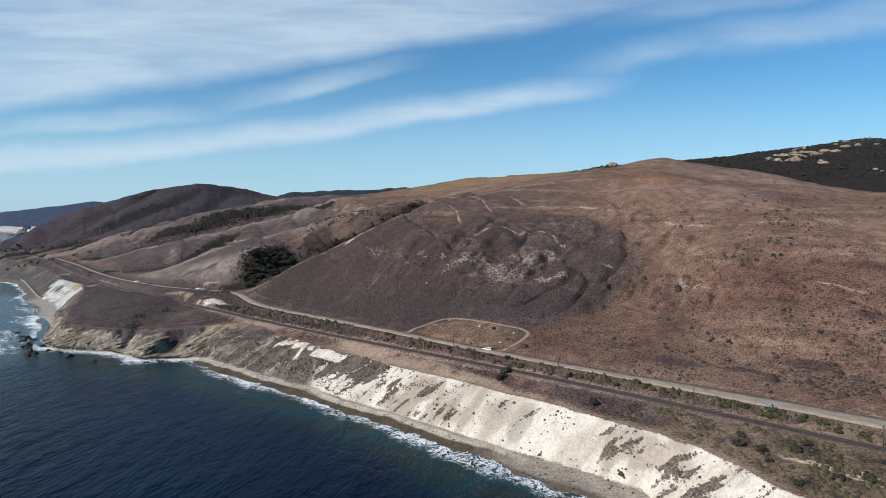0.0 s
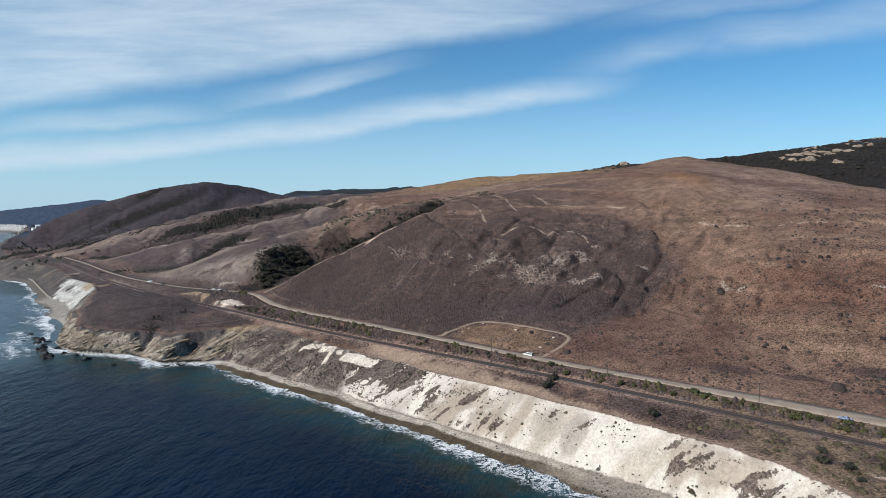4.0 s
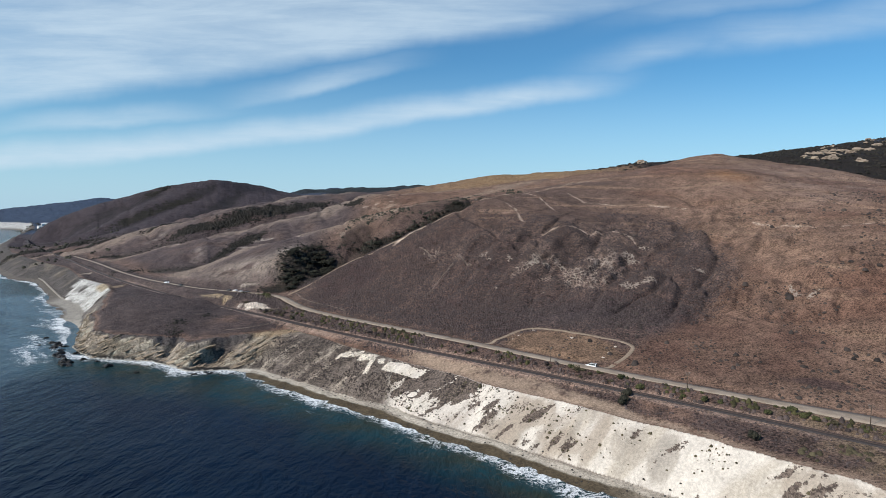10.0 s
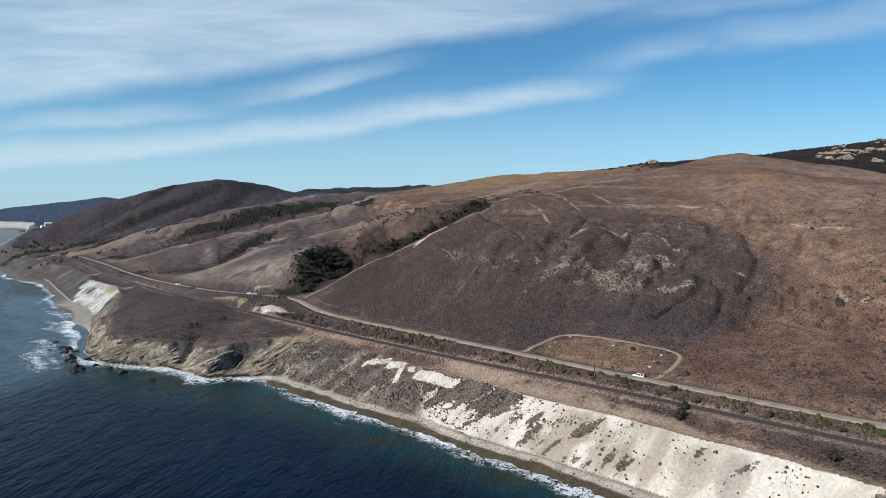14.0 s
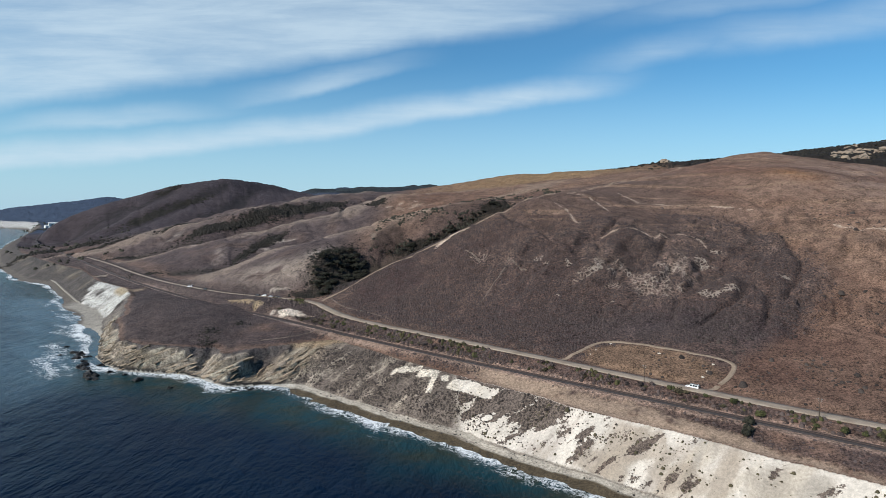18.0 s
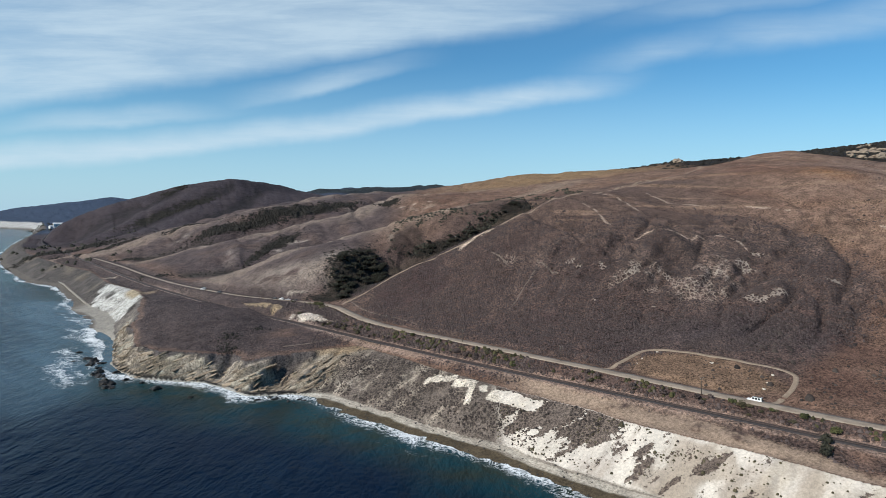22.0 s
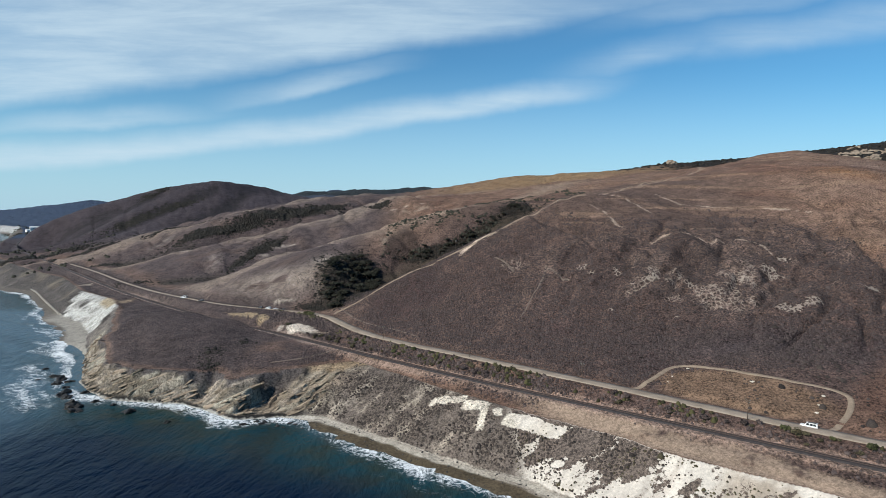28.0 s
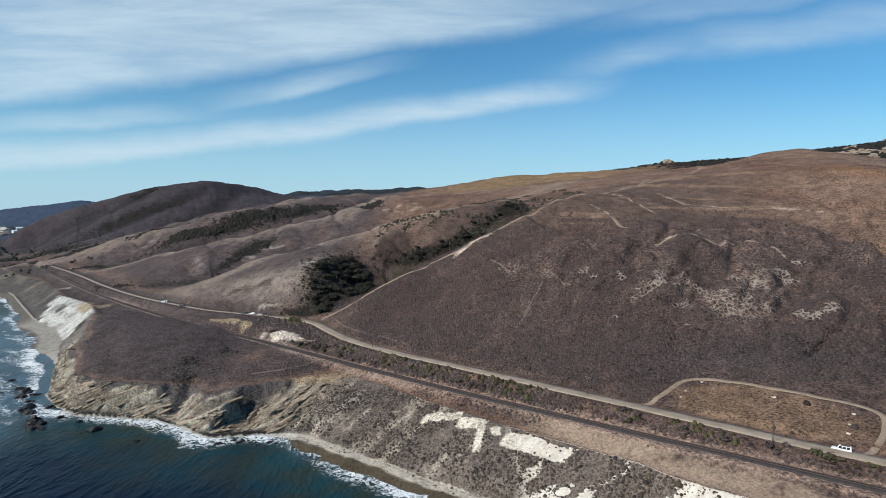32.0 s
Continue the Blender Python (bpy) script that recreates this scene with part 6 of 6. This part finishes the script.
x, y, g = sown(130000, -190, 170, 370, 600, 1, brush_chance)
scatter("low_brush", x, y, 0.40 * np.exp(g.normal(0, 0.36, len(x))), HILL_LEAF, "low grey-brown sage scrub covering the hillside", 0.75, 1)
x, y, g = sown(60000, -340, 240, 100, 600, 2, lambda x, y: brush_chance(x, y) * ((line_distance(x, y, ROAD)[0] < -5) & (line_distance(x, y, BRINK)[0] > 2)))
scatter("bench_brush", x, y, 0.36 * np.exp(g.normal(0, 0.32, len(x))), HILL_LEAF, "dry grey-brown scrub on the bench above the sea", 0.75, 2)
def tuft_chance(x, y):
    patchy_ = smooth(-0.15, 0.35, rough(x, y, 28, 4, 311)) * (0.22 + 0.5 * smooth(320, 250, y))
    scrub_ = near_place(x, y, 175, 264, 24, 14, -30) + 0.8 * near_place(x, y, 126, 296, 16, 8, -35) + 0.6 * near_place(x, y, 85, 330, 22, 12, -35)
    return (line_distance(x, y, ROAD)[0] > 6) * clear_of_ways(x, y) * np.maximum(patchy_, scrub_ * smooth(-0.3, 0.2, rough(x, y, 7, 3, 313)))


x, y, g = sown(38000, 0, 330, 180, 520, 3, tuft_chance)
scatter("grass_tufts", x, y, 0.58 * np.exp(g.normal(0, 0.45, len(x))), TUFT_LEAF, "brown dry tufts and small bushes on the grassy slope", 0.7, 3)


def gully_chance(x, y):
    d = np.full(x.shape, 1e9)
    for key in ("second", "third", "fourth"):
        d = np.minimum(d, np.abs(line_distance(x, y, GULLIES[key])[0]))
    return np.maximum(smooth(24, 4, d + 10 * rough(x, y, 40, 3, 321)), grove_field(x, y, rough(x, y, 22, 4, 113))) * (np.abs(line_distance(x, y, ROAD)[0]) > 6)


x, y, g = sown(40000, -860, 20, 440, 1560, 4, gully_chance)
gx_, gy_ = [x], [y]
for cx, cy, across, along_, turn in GROVES:
    n = int(across * along_ * (2.2 if cy < 760 else 2.0))
    u, v = g.normal(0, 0.75 * across, n), g.normal(0, 0.75 * along_, n)
    c, s = math.cos(radians(turn)), math.sin(radians(turn))
    gx_.append(cx + u * c - v * s)
    gy_.append(cy + u * s + v * c)
x, y = np.concatenate(gx_), np.concatenate(gy_)
keep = np.abs(line_distance(x, y, ROAD)[0]) > 6
x, y = x[keep], y[keep]
scatter("gully_thicket", x, y, 0.95 * np.exp(g.normal(0, 0.4, len(x))) * np.clip(y / 700, 0.7, 1.6), THICKET_LEAF, "dark evergreen thicket filling the hollows", 0.45, 4)
x, y, g = sown(5000, -160, 40, 660, 790, 5, lambda x, y: smooth(0.05, 0.3, rough(x, y, 16, 3, 331)) * 0.6)
scatter("flank_bushes", x, y, g.uniform(0.8, 1.9, len(x)), OAK_LEAF, "dark bushes dotted over the pale flank of the spur", 0.65, 5)


def slope_chance(x, y):
    z, k = ground_height(x, y, True)
    on = (k["foot"] > 1) & (k["brink"] < -0.5)
    return on * np.maximum(smooth(-40, -85, x), smooth(-12, -30, x) * smooth(0.35, 0.6, k["u"])) * smooth(-0.5, 0.2, rough(x, y, 10, 3, 341)) * (1 - k["stony"]) * (1 - 0.96 * np.clip(1.6 * sum(near_block(x, y, *p) for p in CUTS), 0, 1))


x, y, g = sown(56000, -200, -5, 280, 480, 6, slope_chance)
scatter("slope_brush", x, y, 0.38 * np.exp(g.normal(0, 0.38, len(x))), TUFT_LEAF, "dry grey scrub clinging to the seaward slope", 0.7, 6)


def cliff_chance(x, y):
    z, k = ground_height(x, y, True)
    on = (k["foot"] > 1) & (k["brink"] < -0.5)
    return on * k["white"] * smooth(0.18, 0.4, rough(k["run"] + 14 * k["u"], k["u"] * 26, 15, 4, 187) + 0.3 * rough(x, y, 5, 2, 351)) * 0.34 + on * k["white"] * 0.012 + on * 0.10 * sum(near_place(x, y, *p) for p in ((5, 277, 12, 7, -40), (24, 265, 9, 9, 0), (-6, 286, 10, 6, -40), (-50, 322, 14, 6, -38), (66, 222, 8, 8, 0), (84, 200, 9, 16, 30)))


x, y, g = sown(60000, -80, 160, 130, 360, 7, cliff_chance)
scatter("cliff_bushes", x, y, 0.32 * np.exp(g.normal(0, 0.45, len(x))), OLIVE_LEAF, "small dark bushes rooted on the white cliff face", 0.8, 7)


def wood_chance(x, y):
    clumps = near_place(x, y, -900, 1290, 90, 40, 40) + near_place(x, y, -800, 1130, 60, 25, 30) + near_place(x, y, -640, 965, 70, 16, 40) + near_place(x, y, -1450, 2150, 240, 70, 30) + near_place(x, y, -1800, 2700, 300, 90, 30)
    return clumps * 0.9


x, y, g = sown(14000, -2100, -500, 900, 2900, 8, wood_chance)
scatter("far_woods", x, y, g.uniform(2.0, 5.0, len(x)), OAK_LEAF, "dark woods on the distant coastal plain", 1.0, 8)
x, y, g = sown(9000, 240, 1500, 1150, 2100, 9, lambda x, y: brush_chance(x, y) * 0.8)
scatter("ridge_chaparral", x, y, g.uniform(2.5, 6.0, len(x)), THICKET_LEAF, "dark chaparral covering the far rocky ridge", 0.55, 9)
# boulders and cobbles on the shelf at the cliff's foot
x, y, g = sown(30000, -210, 120, 190, 420, 10, lambda x, y: smooth(-9.5, -7, -np.abs(line_distance(x, y, FOOT)[0] + 6.5)) * 0.16)
scatter("shore_stones", x, y, g.uniform(0.15, 0.6, len(x)), WET_ROCK, "dark cobbles and weed on the rock shelf", 0.55, 10)


def strip_chance(x, y):
    return ((line_distance(x, y, ROAD)[0] < -4.4) & (line_distance(x, y, RAIL)[0] > 5)) * smooth(-0.45, 0.35, rough(x, y, 9, 3, 361)) * clear_of_ways(x, y) * (line_distance(x, y, ROAD)[0] < -5.5 - 2.5 * smooth(70, 130, x))


x, y, g = sown(60000, -230, 230, 140, 580, 12, strip_chance)
scatter("strip_brush", x, y, g.uniform(0.5, 1.25, len(x)), GREY_LEAF, "dense dry brush between the road and the railway", 0.8, 12)
x, y, g = sown(60000, -230, 230, 140, 580, 14, lambda x, y: strip_chance(x, y) * smooth(-15, -9, line_distance(x, y, ROAD)[0]) * smooth(-0.35, 0.15, rough(x, y, 13, 3, 381)) * 0.8)
scatter("hedge_brush", x, y, g.uniform(0.5, 1.3, len(x)), HEDGE_LEAF, "dark olive-green bushes crowding the roadside verge", 1.1, 14)
x, y, g = sown(9000, 70, 230, 90, 240, 13, lambda x, y: ((line_distance(x, y, BRINK)[0] > 4) & (line_distance(x, y, RAIL)[0] < -5)) * smooth(-0.2, 0.3, rough(x, y, 14, 3, 371)) * 0.6)
scatter("olive_brush", x, y, g.uniform(0.6, 1.5, len(x)), OLIVE_LEAF, "olive and brown low bushes on the cliff-top bench", 0.75, 13)
